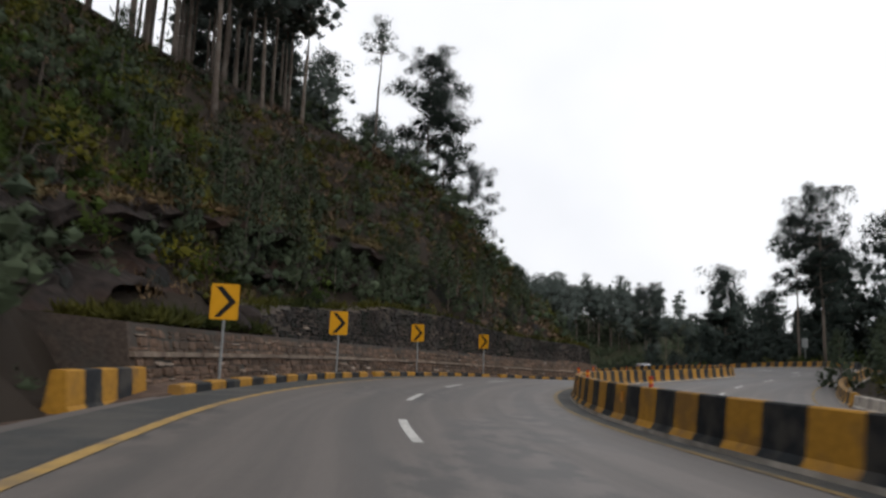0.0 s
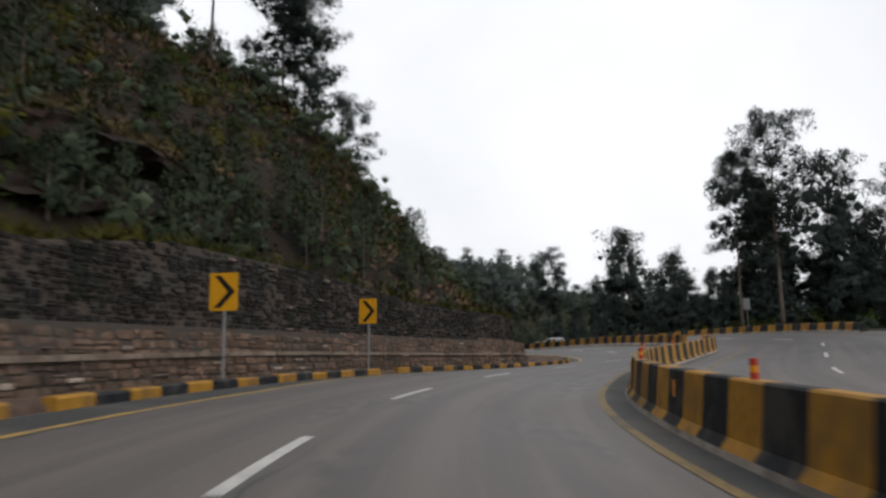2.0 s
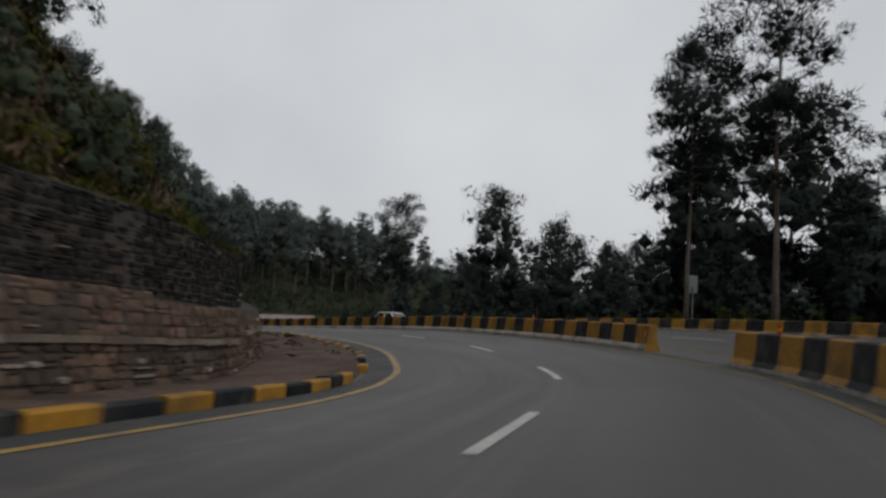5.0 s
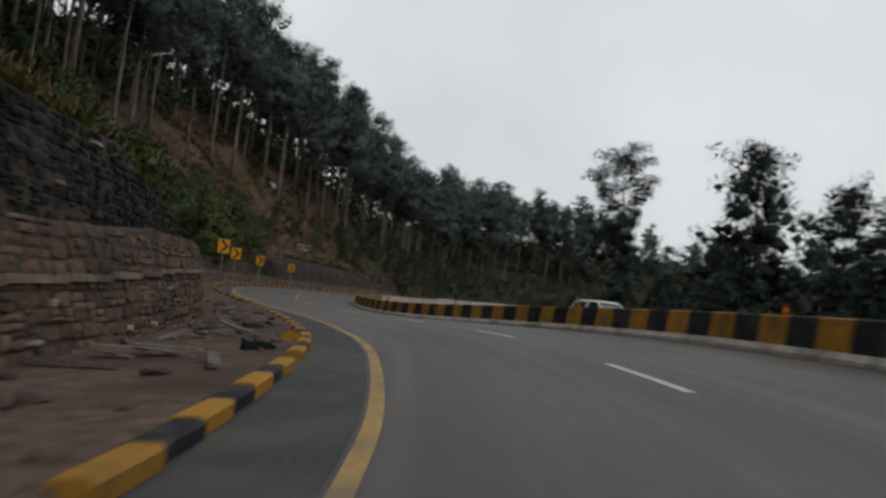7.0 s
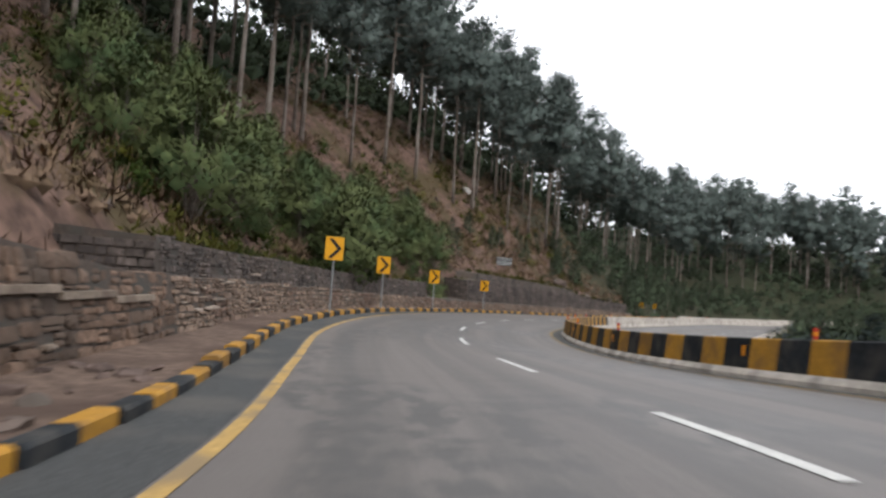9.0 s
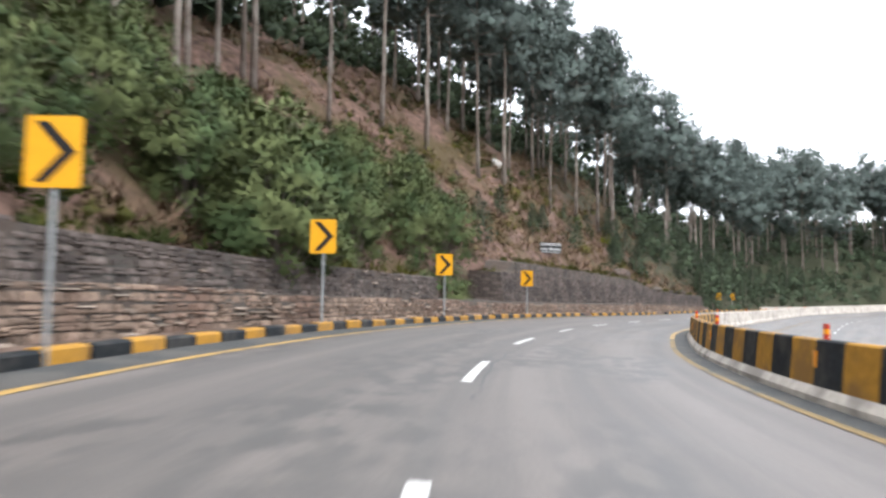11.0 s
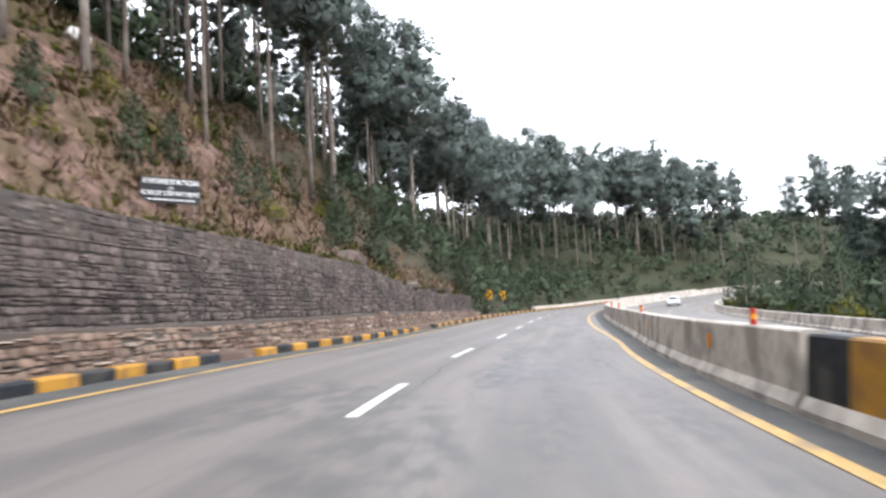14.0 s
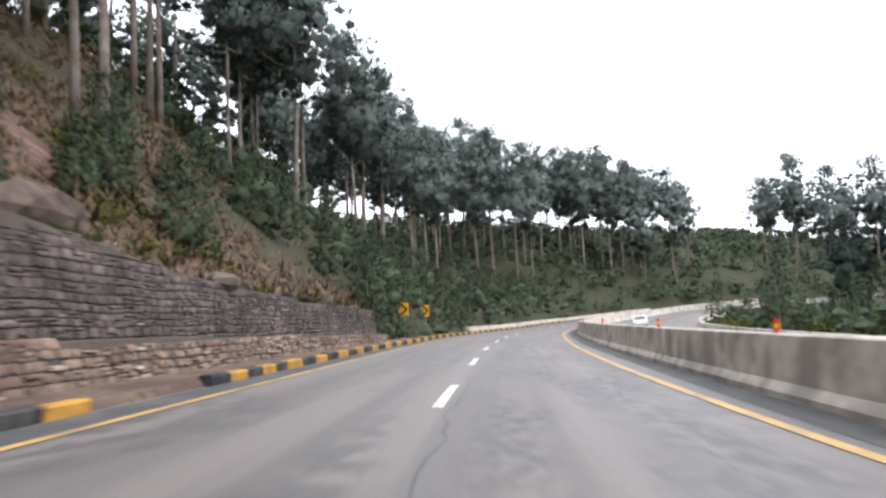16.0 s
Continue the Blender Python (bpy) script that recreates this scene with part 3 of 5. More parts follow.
striped_barrier(-30, 70.6, BARRIER_D, 0.82, "yellow and black striped concrete median barrier, scuffed at the foot")
striped_barrier(75.8, 167.8, BARRIER_D, 0.82, "yellow and black striped concrete median barrier with bare foot", cut=0.3)
plain_barrier(168.0, 330, BARRIER_D, 0.85, "bare stained concrete median barrier with open joints")
plain_barrier(-20, 36, OUTER_D, 0.55, "low bare concrete parapet of the opposite carriageway")
striped_barrier(36.5, 66, OUTER_D, 0.62, "yellow and black striped low barrier of the opposite carriageway")
striped_barrier(72, 150, OUTER_D, 0.62, "yellow and black striped low barrier at the forest edge", lead=1)
plain_barrier(150.4, 330, OUTER_D, 0.7, "bare brownish concrete wall at the far road edge")


def marker_post(s, d, h):
    """A short red and yellow post on top of the barrier."""
    base = tagged(new("marker_post"), "short red and yellow marker post on the barrier", "marker post", group="marker posts")
    base.matrix_world = Matrix.Translation(at(s, d, h))
    for z, mat, nm in ((0.0, RED, "lower_band"), (0.07, AMBER, "middle_band"), (0.14, RED, "upper_band")):
        soup = Soup()
        soup.tube([(0, 0, z), (0, 0, z + 0.07)], [0.042, 0.042], 10)
        part(nm, soup.mesh(nm, mat), base)


for y in (6.5, 14.4, 22.3, 30.1, 38, 46, 54, 62, 69, 78, 86, 94, 104, 114, 124, 132, 140, 149, 158, 170, 184, 195.8, 204, 216, 230):
    marker_post(S_OF_Y(y), BARRIER_D + 0.30, 0.82 if y < 167.9 else 0.85)


def reflector(s, d, h):
    ob = Soup()
    ob.cuboid((0, 0, 0), (0.05, 0.10, 0.22))
    base = tagged(new("reflector", ob.mesh("reflector", AMBER)), "small amber reflector plate fixed to the barrier", "reflector", group="reflectors")
    base.matrix_world = Matrix.Translation(at(s, d, h)) @ pose(0, 0, 0, 0, 0, heading(s))


for y in (16, 24.5, 33, 41, 50, 76, 84, 92, 100, 108, 116, 124, 132, 140, 148, 157, 164, 172, 180, 188):
    reflector(S_OF_Y(y), BARRIER_D + 0.16, 0.55)

# striped end block at the start of the wall
end_block = tagged(new("end_barrier"), "yellow and black striped concrete end block by the wall", "barrier")
for j in range(5):
    s = S_OF_Y(12.8) + j * 0.7
    barrier_piece("stripe", s, s + 0.7, -5.95, 0.78, [(YELLOW, BLACK)[j % 2], CONCRETE], end_block, 0.2, 0.3)

# ---- chevron signs ----


def chevron_sign(s, d, turn, low=1.75):
    base = tagged(new("chevron_sign"), "yellow chevron sign with black arrow on a steel post", "road sign", group="chevron signs")
    base.matrix_world = Matrix.Translation(at(s, d, 0.05)) @ pose(0, 0, 0, 0, 0, turn)
    post = Soup()
    post.tube([(0, 0, -0.2), (0, 0, low + 0.75)], [0.038, 0.038], 8)
    part("post", post.mesh("post", STEEL), base)
    w, hgt = 0.37, 0.47
    plate = Soup()
    r, ring = 0.05, []
    for cx, cz, a0 in ((w - r, -hgt + r, -90), (w - r, hgt - r, 0), (-w + r, hgt - r, 90), (-w + r, -hgt + r, 180)):
        for q in range(4):
            a = radians(a0 + 30 * q)
            ring.append((cx + r * math.cos(a), cz + r * math.sin(a)))
    n, zc = len(ring), low + hgt
    plate.add([(x, -0.045, zc + z) for x, z in ring] + [(x, -0.06, zc + z) for x, z in ring], [tuple(range(n))[::-1], tuple(range(n, 2 * n))] + [(q, (q + 1) % n, n + (q + 1) % n, n + q) for q in range(n)])
    part("plate", plate.mesh("plate", SIGN_YELLOW), base)
    arrow = Soup()
    left, right, t = -0.25, 0.13, 0.17
    pts = [(left, 0.40), (left + t, 0.40), (right + t, 0.0), (left + t, -0.40), (left, -0.40), (right - 0.02, 0.0)]
    arrow.add([(x, -0.064, zc + z) for x, z in pts] + [(x, -0.060, zc + z) for x, z in pts], [(0, 1, 2, 5)[::-1], (5, 2, 3, 4)[::-1]] + [(q, (q + 1) % 6, 6 + (q + 1) % 6, 6 + q) for q in range(6)])
    part("arrow", arrow.mesh("arrow", SIGN_BLACK), base)
    return base


def s_of(x, y):
    i = int(np.argmin((LX - x) ** 2 + (LY - y) ** 2))
    return float(SS[i] + (x - LX[i]) * TX[i] + (y - LY[i]) * TY[i]), float((x - LX[i]) * TY[i] - (y - LY[i]) * TX[i])


for x, y, extra, low in ((-5.65, 19.6, 4, 1.65), (-4.05, 30.2, 4, 1.65), (-1.15, 41.2, 2, 1.78), (3.05, 50.4, -4, 1.82), (9.7, 129.4, 6, 2.24), (8.2, 140.3, 4, 2.06), (7.85, 153.0, 2, 1.93), (9.05, 166.2, 0, 1.8), (23.9, 236.5, -10, 1.5), (26.4, 245.0, -10, 1.5), (48.8, 299.5, -14, 1.4), (56.5, 307.0, -14, 1.4)):
    s, d = s_of(x, y)
    chevron_sign(s, d, heading(s) + extra, low)

# low concrete wall along the road past the last stone wall
far_wall = lambda s: [(-5.8, -0.1), (-5.9, 0.55), (-6.2, 0.55), (-6.2, -0.3)]  # noqa: E731
tagged(new("wall_far", ribbon("wall_far", S_OF_Y(252), S_OF_Y(318), far_wall, CONCRETE, 1.5, close=True)), "low pale concrete wall beside the far road bend", "wall", kind="structure")

# ---- vegetation: prototypes ----


def sprays(soup, c, radius, count, length, width, rnd, lift=0.3, low=-0.8):
    """Pointed leaf or needle sprays round a centre, each one small blade."""
    for _ in range(count):
        w, e = rnd.uniform(0, 2 * math.pi), math.asin(rnd.uniform(low, 1.0))
        ox, oy, oz = math.cos(w) * math.cos(e), math.sin(w) * math.cos(e), math.sin(e)
        q = radius * rnd.uniform(0.2, 1.0)
        rx, ry, rz = c[0] + ox * q, c[1] + oy * q, c[2] + oz * q * 0.85
        way = Vector((ox * 0.7 + rnd.uniform(-0.8, 0.8), oy * 0.7 + rnd.uniform(-0.8, 0.8), oz * 0.7 + lift + rnd.uniform(-0.7, 0.7)))
        side = way.cross(Vector((rnd.uniform(-1, 1), rnd.uniform(-1, 1), rnd.uniform(-1, 1))))
        way *= length * rnd.uniform(0.6, 1.2) / (way.length + 1e-6)
        side *= width * rnd.uniform(0.7, 1.3) / (side.length + 1e-6)
        a = len(soup.v)
        soup.v += [(rx - side.x, ry - side.y, rz - side.z), (rx + side.x, ry + side.y, rz + side.z), (rx + way.x, ry + way.y, rz + way.z)]
        soup.f.append((a, a + 1, a + 2))
        soup.i.append(0)


OCTA_F = np.array([(0, 2, 4), (2, 1, 4), (1, 3, 4), (3, 0, 4), (2, 0, 5), (1, 2, 5), (3, 1, 5), (0, 3, 5)])
OCTA_V = np.array([(1, 0, 0), (-1, 0, 0), (0, 1, 0), (0, -1, 0), (0, 0, 1), (0, 0, -1)], float)


def unit(a):
    return a / (np.linalg.norm(a, axis=-1, keepdims=True) + 1e-9)


class Foliage:
    """Clumps of needles or leaves for one mesh. The blades lie on their clump like a coat and shade with its round form."""

    def __init__(self):
        self.rows = []

    def clump(self, c, radius, heart=None):
        h = c if heart is None else heart
        self.rows.append((c[0], c[1], c[2], radius, h[0], h[1], h[2]))

    def take(self, other, m):
        """Adds two thirds of another's clumps, a little larger, moved by the pose m."""
        a, q = np.array(other.rows), np.array(m)
        a = a[np.arange(len(a)) % 3 > 0]
        size = float(np.linalg.norm(q[:3, 0]))
        c, h = a[:, :3] @ q[:3, :3].T + q[:3, 3], a[:, 4:] @ q[:3, :3].T + q[:3, 3]
        self.rows.extend(map(tuple, np.column_stack([c, a[:, 3] * size * 1.14, h])))

    def mesh(self, name, mat, seed=1, count=24, length=0.5, width=0.1, core=0.6, lift=0.2, flat=0.85, body=0.8, low=-0.7):
        """count blades a clump; length, width and core are shares of the clump's radius; body: how far it shades as one with the whole crown."""
        rng = np.random.default_rng(seed)
        a = np.array(self.rows)
        n = len(a)
        c, r, heart = a[:, None, :3], a[:, None, 3:4], a[:, None, 4:]
        whole = unit(c - heart + np.array((0, 0, 1e-4)))

        def normals(o):
            return unit((1 - body) * o + body * whole + np.array((0, 0, 0.22)))

        o = rng.normal(size=(n, count, 3))
        o = unit(o)
        o[..., 2] = np.where(o[..., 2] < low, -o[..., 2], o[..., 2])
        squash = np.array((1, 1, flat))
        base = c + o * r * rng.uniform(0.5, 1.0, (n, count, 1)) * squash
        nrm = normals(o)
        way = unit(0.55 * o + 0.6 * rng.normal(size=(n, count, 3)) + np.array((0, 0, lift)))
        side = unit(np.cross(way, nrm + 0.45 * rng.normal(size=(n, count, 3))))
        way = way * r * length * rng.uniform(0.6, 1.3, (n, count, 1))
        side = side * r * width * rng.uniform(0.6, 1.3, (n, count, 1))
        v = [np.stack([base - side, base + side, base + way], 2).reshape(-1, 3)]
        vn = [np.repeat(nrm.reshape(-1, 3), 3, 0)]
        f = [np.arange(n * count * 3).reshape(-1, 3)]
        if core:
            w = rng.uniform(0, 6.28, (n, 1))
            away = np.linalg.norm(c - heart, axis=-1, keepdims=True)
            core = core * np.clip(1.25 - 0.95 * away / (away.max() + 1e-6), 0.3, 1.0)
            spin = np.stack([np.cos(w) * OCTA_V[:, 0] - np.sin(w) * OCTA_V[:, 1], np.sin(w) * OCTA_V[:, 0] + np.cos(w) * OCTA_V[:, 1], np.broadcast_to(OCTA_V[:, 2], (n, 6))], 2)
            v.append((c + spin * r * core * rng.uniform(0.75, 1.25, (n, 6, 1)) * squash).reshape(-1, 3))
            vn.append(normals(spin).reshape(-1, 3))
            f.append((n * count * 3 + 6 * np.arange(n)[:, None, None] + OCTA_F[None]).reshape(-1, 3))
        v, vn, f = np.concatenate(v), np.concatenate(vn), np.concatenate(f)
        me = bpy.data.meshes.new(name)
        me.vertices.add(len(v))
        me.vertices.foreach_set("co", v.ravel())
        me.loops.add(3 * len(f))
        me.loops.foreach_set("vertex_index", f.ravel())
        me.polygons.add(len(f))
        me.polygons.foreach_set("loop_start", np.arange(len(f)) * 3)
        me.polygons.foreach_set("use_smooth", np.ones(len(f), bool))
        me.update(calc_edges=True)
        me.normals_split_custom_set_from_vertices(vn.tolist())
        me.materials.append(mat)
        return me


def pine_shape(seed, high=20.0, bare=0.5, limbs=24, reach=3.2, per=6, big=0.8, sides=7, drawn=99, round_=0.35, tight=0.42, inner=0.72):
    """Trunk with limbs, and the clumps of the crown, of a pine with its foot at the origin: needle clumps gathered at the ends of the limbs."""
    rnd = random.Random(seed)
    trunk, crown = Soup(), Foliage()
    sway = (rnd.uniform(-0.03, 0.03), rnd.uniform(-0.03, 0.03))
    bend = [Vector((sway[0] * z * (1 - z / high / 2) + rnd.uniform(-0.008, 0.008) * z, sway[1] * z * (1 - z / high / 2) + rnd.uniform(-0.008, 0.008) * z, z)) for z in np.linspace(0, high, 9)]
    bend[0] = Vector((0, 0, -0.6))
    r0 = 0.0095 * high
    trunk.tube(bend, [r0 * (1.2 if j == 0 else 1 - 0.1 * j) for j in range(9)], sides)
    heart = Vector((0, 0, high * (bare + 0.4 * (1 - bare))))
    lobes = [(rnd.uniform(0, 6.28), rnd.uniform(0.1, 1.0), rnd.uniform(0.5, 1.05)) for _ in range(5)]
    for j in range(limbs):
        up = (j + rnd.random()) / limbs
        q = (bare + (0.985 - bare) * up) * 8
        k = min(7, int(q))
        root = bend[k].lerp(bend[k + 1], q - k)
        w = j * 2.4 + rnd.uniform(-0.7, 0.7)
        shape = math.sqrt(max(0.04, 1 - ((up - round_) / (1.04 - round_ if up > round_ else round_ + 0.35)) ** 2))
        for lw, lu, amount in lobes:
            if math.cos(w - lw) > 0.6 and abs(up - lu) < 0.2:
                shape *= amount
        lng = reach * shape * rnd.uniform(0.6, 1.12)
        way = Vector((math.cos(w), math.sin(w), rnd.uniform(-0.05, 0.35) + 0.5 * up))
        tip = root + way * lng
        mid = root.lerp(tip, 0.5) + Vector((rnd.uniform(-0.1, 0.1), rnd.uniform(-0.1, 0.1), -0.08 * lng))
        if j < drawn:
            trunk.tube([root, mid, tip], [0.085 * (1.2 - up) * high / 20, 0.05 * (1.2 - up), 0.018], 3, cap=False)
        for p in range(per):
            t = 1.0 - inner * (p + 0.5 * rnd.random()) / per
            fan = 0.3 * lng * (0.4 + t) + 0.25
            c = root.lerp(tip, t) + Vector((max(-1.1, min(1.1, rnd.gauss(0, tight))) * fan, max(-1.1, min(1.1, rnd.gauss(0, tight))) * fan, rnd.uniform(-0.2, 0.4) * (0.4 + fan)))
            crown.clump(c, big * rnd.uniform(0.7, 1.25) * (0.85 + 0.3 * shape), heart)
    for p in range(per):
        crown.clump(bend[-1] + Vector((rnd.gauss(0, 0.35), rnd.gauss(0, 0.35), rnd.uniform(-0.9, 0.1))), big * 0.85, heart)
    return trunk, crown


RAW = {}


def tree_kind(seed, label, group, count=24, length=0.5, width=0.11, core=0.6, mat=None, **opts):
    trunk, crown = pine_shape(seed, **opts)
    base = tagged(new("pine_tree"), label, "tree", group)
    RAW[base.name] = trunk, crown
    part("trunk", trunk.mesh("trunk", BARK, True), base)
    part("crown", crown.mesh("crown", mat or NEEDLES, seed, count, length, width, core, lift=0.35), base)
    return base


def shrub_kind(seed, label, group, name="shrub", lobes=16, spread_=1.0, high=1.0, count=30, length=0.55, width=0.09, big=0.34, mat=None, trunk=0.0, low=0.02, core=0.6):
    rnd = random.Random(seed)
    stems, crown = Soup(), Foliage()
    skew = [rnd.uniform(0.65, 1.15) for _ in range(7)]
    for j in range(lobes):
        w, e = rnd.uniform(0, 2 * math.pi), rnd.uniform(low, 1.0)
        r = spread_ * math.sqrt(max(0.0, 1 - (0.9 * e) ** 2)) * rnd.uniform(0.55, 1.0) * skew[int(w)]
        c = Vector((r * math.cos(w), r * math.sin(w), trunk + (high - trunk) * e * rnd.uniform(0.8, 1.05)))
        if j % 3 == 0:
            stems.tube([(c.x * 0.08, c.y * 0.08, -0.3), (c.x * 0.4, c.y * 0.4, c.z * 0.6), tuple(c)], [0.035, 0.02, 0.008], 3, cap=False)
        crown.clump(c, big * rnd.uniform(0.75, 1.3), (0, 0, trunk + 0.35 * (high - trunk)))
    if trunk:
        stems.tube([(0, 0, -0.5), (0.1, 0.05, trunk), (0.3, 0, high * 0.6)], [0.24, 0.17, 0.08], 8)
    base = tagged(new(name), label, "shrub" if not trunk else "tree", group)
    part("woody_base", stems.mesh("woody_base", BARK), base)
    part("foliage", crown.mesh("foliage", mat or LEAVES, seed, count, length, width, core, lift=0.3), base)
    return base


def young_pine_kind(seed, label, group, high=4.0):
    """A young pine: whorls of upturned shoots, each a brush of needles, narrowing to a pointed leader."""
    rnd = random.Random(seed)
    trunk, crown = Soup(), Foliage()
    trunk.tube([(0, 0, -0.4), (0.05, 0, high * 0.5), (0, 0.04, high)], [0.07, 0.045, 0.012], 6)
    for j in range(46):
        f = 0.03 + 0.93 * (j + rnd.random()) / 46
        r = 0.33 * high * (1.03 - f) ** 0.75 * rnd.uniform(0.65, 1.15)
        w = j * 2.4 + rnd.uniform(-0.4, 0.4)
        for q in (1.0, 0.55):
            crown.clump((r * q * math.cos(w), r * q * math.sin(w), f * high + 0.22 * r * q), rnd.uniform(0.22, 0.34), (0, 0, 0.25 * high))
    for q in range(3):
        crown.clump((0, 0, high * (0.95 + 0.03 * q)), 0.16 - 0.03 * q, (0, 0, 0.3 * high))
    base = tagged(new("young_pine"), label, "tree", group)
    part("trunk", trunk.mesh("trunk", BARK), base)
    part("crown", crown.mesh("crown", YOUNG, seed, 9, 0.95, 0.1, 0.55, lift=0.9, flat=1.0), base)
    return base


def put(kinds, j, x, y, size, turn, sink=0.15, used=set()):
    proto = kinds[j % len(kinds)]
    m = Matrix.Translation((x, y, ground_at(x, y) - sink)) @ pose(0, 0, 0, 0, 0, turn)
    if proto.name not in used:
        used.add(proto.name)
        proto.matrix_world = m
        ob = proto
        ob.scale = (size,) * 3
    else:
        ob = copy_thing(proto, m)
        ob.scale = (size,) * 3
    return ob


rnd = random.Random(7)
TALL = "tall pine with a bare trunk and dark irregular crown"
PINES = [tree_kind(11 + j, TALL, "hillside pines", high=20 + 1.2 * (j % 3), bare=0.50 + 0.06 * (j % 3), limbs=20 + j, reach=2.7 + 0.25 * j, per=6, big=0.84, tight=0.55, count=23, length=0.6, width=0.062, core=0.55) for j in range(5)]
LOW_PINES = [tree_kind(21 + j, "pine with a dense dark crown in the hillside wood", "hillside pines", high=19 + 1.2 * j, bare=0.36 + 0.05 * j, limbs=22, reach=3.2 + 0.2 * j, per=6, big=0.95, tight=0.55, count=22, length=0.6, width=0.065, core=0.6) for j in range(3)]
POLES = [tree_kind(41, "slender pine with a long bare trunk and small crown", "hillside pines", high=26, bare=0.79, limbs=15, reach=2.3, per=4, big=0.6, count=28, length=0.62, width=0.06, core=0.45)]
BIG_PINES = [tree_kind(31 + j, "large pine with heavy limbs and open dark crown", "roadside pines", mat=SHADED_NEEDLES, high=22, bare=0.38 + 0.05 * j, limbs=24, reach=4.9, per=7, big=0.74, tight=0.55, inner=0.66, count=78, length=0.55, width=0.05, core=0.48) for j in range(3)]
FULL = [tree_kind(51 + j, "broad dark tree with a dense rounded crown", "forest edge trees", mat=SHADED_NEEDLES, high=16, bare=0.12, limbs=36, reach=3.7, per=7, big=0.85, tight=0.5, count=36, length=0.52, width=0.055, round_=0.3, core=0.62) for j in range(3)]
SMALL = [tree_kind(61 + j, "young broad tree in the forest edge", "forest edge trees", mat=SHADED_NEEDLES, high=15, bare=0.06, limbs=22, reach=3.9, per=6, big=1.15, tight=0.5, count=20, length=0.5, width=0.06, round_=0.3, core=0.8) for j in range(2)]
SHRUBS = [shrub_kind(71 + j, ("green leafy shrub on the slope", "yellow-green shrub on the slope", "dark green shrub on the slope")[j], "slope shrubs", lobes=18 + 2 * j, spread_=1.0 + 0.15 * j, high=1.5, count=20, mat=(LEAVES, GOLDEN, LEAVES)[j]) for j in range(3)]
BUSHES = [shrub_kind(81 + j, "tall dense green bush with feathery foliage above the wall", "tall bushes", name="bush", lobes=90, spread_=2.0, high=4.6, count=48, length=0.55, width=0.058, big=0.5, mat=BUSH_LEAVES) for j in range(3)]
YOUNGS = [young_pine_kind(91 + j, "young conical pine with dense green needles", "young pines", 3.6 + 0.7 * j) for j in range(3)]

# single trees that stand out: place, height of the top, kind
count_of = {id(PINES): 0, id(POLES): 0, id(BIG_PINES): 0, id(FULL): 0}
for j, (x, y, top, kinds) in enumerate([(43.2, 152.5, 18.6, BIG_PINES), (65.3, 171.5, 25.5, FULL), (70.4, 158.5, 19.2, FULL), (45.8, 95.1, 22.5, BIG_PINES), (44.3, 85.8, 24, BIG_PINES), (56, 107, 22, FULL), (66, 107, 25.5, FULL), (62, 97, 15, FULL), (70, 104, 18, FULL), (57.5, 91, 11.5, FULL), (66, 93, 15, FULL), (75, 93, 18, FULL), (52, 101, 9, FULL), (61, 112, 21, FULL), (68.5, 97, 23, BIG_PINES), (75, 100, 20, FULL), (58, 131, 13, FULL), (68, 140, 14, FULL), (54, 150, 10, FULL), (80, 150, 16, FULL), (82, 128, 18, FULL), (-9.7, 97, 48.5, POLES), (-2.4, 97, 43.5, BIG_PINES), (-0.2, 96, 38, BIG_PINES), (95.4, 298.7, 27, PINES), (91.5, 301, 22, PINES), (100, 296, 25.5, PINES), (106, 293, 25, PINES), (3.5, 105, 30, BIG_PINES), (112, 290, 26, FULL), (98, 291, 15, FULL), (108, 300, 14, FULL)]):
    foot = ground_at(x, y)
    proto_high = {id(PINES): 21, id(POLES): 26.5, id(BIG_PINES): 22.5, id(FULL): 16.5}[id(kinds)]
    count_of[id(kinds)] += 1
    put(kinds, count_of[id(kinds)], x, y, max(0.35, (top - foot) / proto_high), 57 * j)

# the round-headed small tree in the gap of the walls
round_tree = shrub_kind(85, "small round-headed leafy tree on a dark trunk", "", name="small_tree", lobes=120, spread_=2.6, high=7.3, count=46, length=0.5, width=0.11, big=0.58, mat=BUSH_LEAVES, trunk=2.4, low=-0.1)
round_tree.matrix_world = Matrix.Translation((5.2, 142.6, ground_at(5.2, 142.6) - 0.2))


def clear_of(x, y, taken, gap):
    return all((x - a) ** 2 + (y - b) ** 2 > gap * gap for a, b in taken)


def scatter(count, y_range, d_range, gap, seed, keep=lambda y, d: True):
    r, taken, tries = random.Random(seed), [], 0
    while len(taken) < count and tries < count * 30:
        tries += 1
        y, d = r.uniform(*y_range), r.uniform(*d_range)
        if not keep(y, d):
            continue
        p = at(S_OF_Y(y), d)
        if clear_of(p.x, p.y, taken, gap):
            taken.append((p.x, p.y))
    return taken


# pines on the hill; those deep in the wood are one sheet of trees
open_sky = lambda x, y: y < 130 and -12.3 < math.degrees(math.atan2(x - 1.07, y - 22.1)) < -8.7  # noqa: E731
hill = scatter(30, (128, 222), (-29, -17.5), 3.6, 14) + [(8.8, 232.1), (6.8, 233.8), (1.4, 233.7), (10.6, 214.8), (12.5, 251.9), (5.2, 199.5), (25.3, 275.2)] + [(x, y) for x, y in scatter(110, (40, 130), (-70, -19), 3.6, 3) if x < -0.15 * y - 5.0] + scatter(115, (205, 335), (-58, -16), 4.2, 4) + scatter(22, (114, 165), (-40, -20), 4.0, 19)
deep_t, deep_c = Soup(), Foliage()
off = road_sd(np.array([x for x, _ in hill]), np.array([y for _, y in hill]))[1]


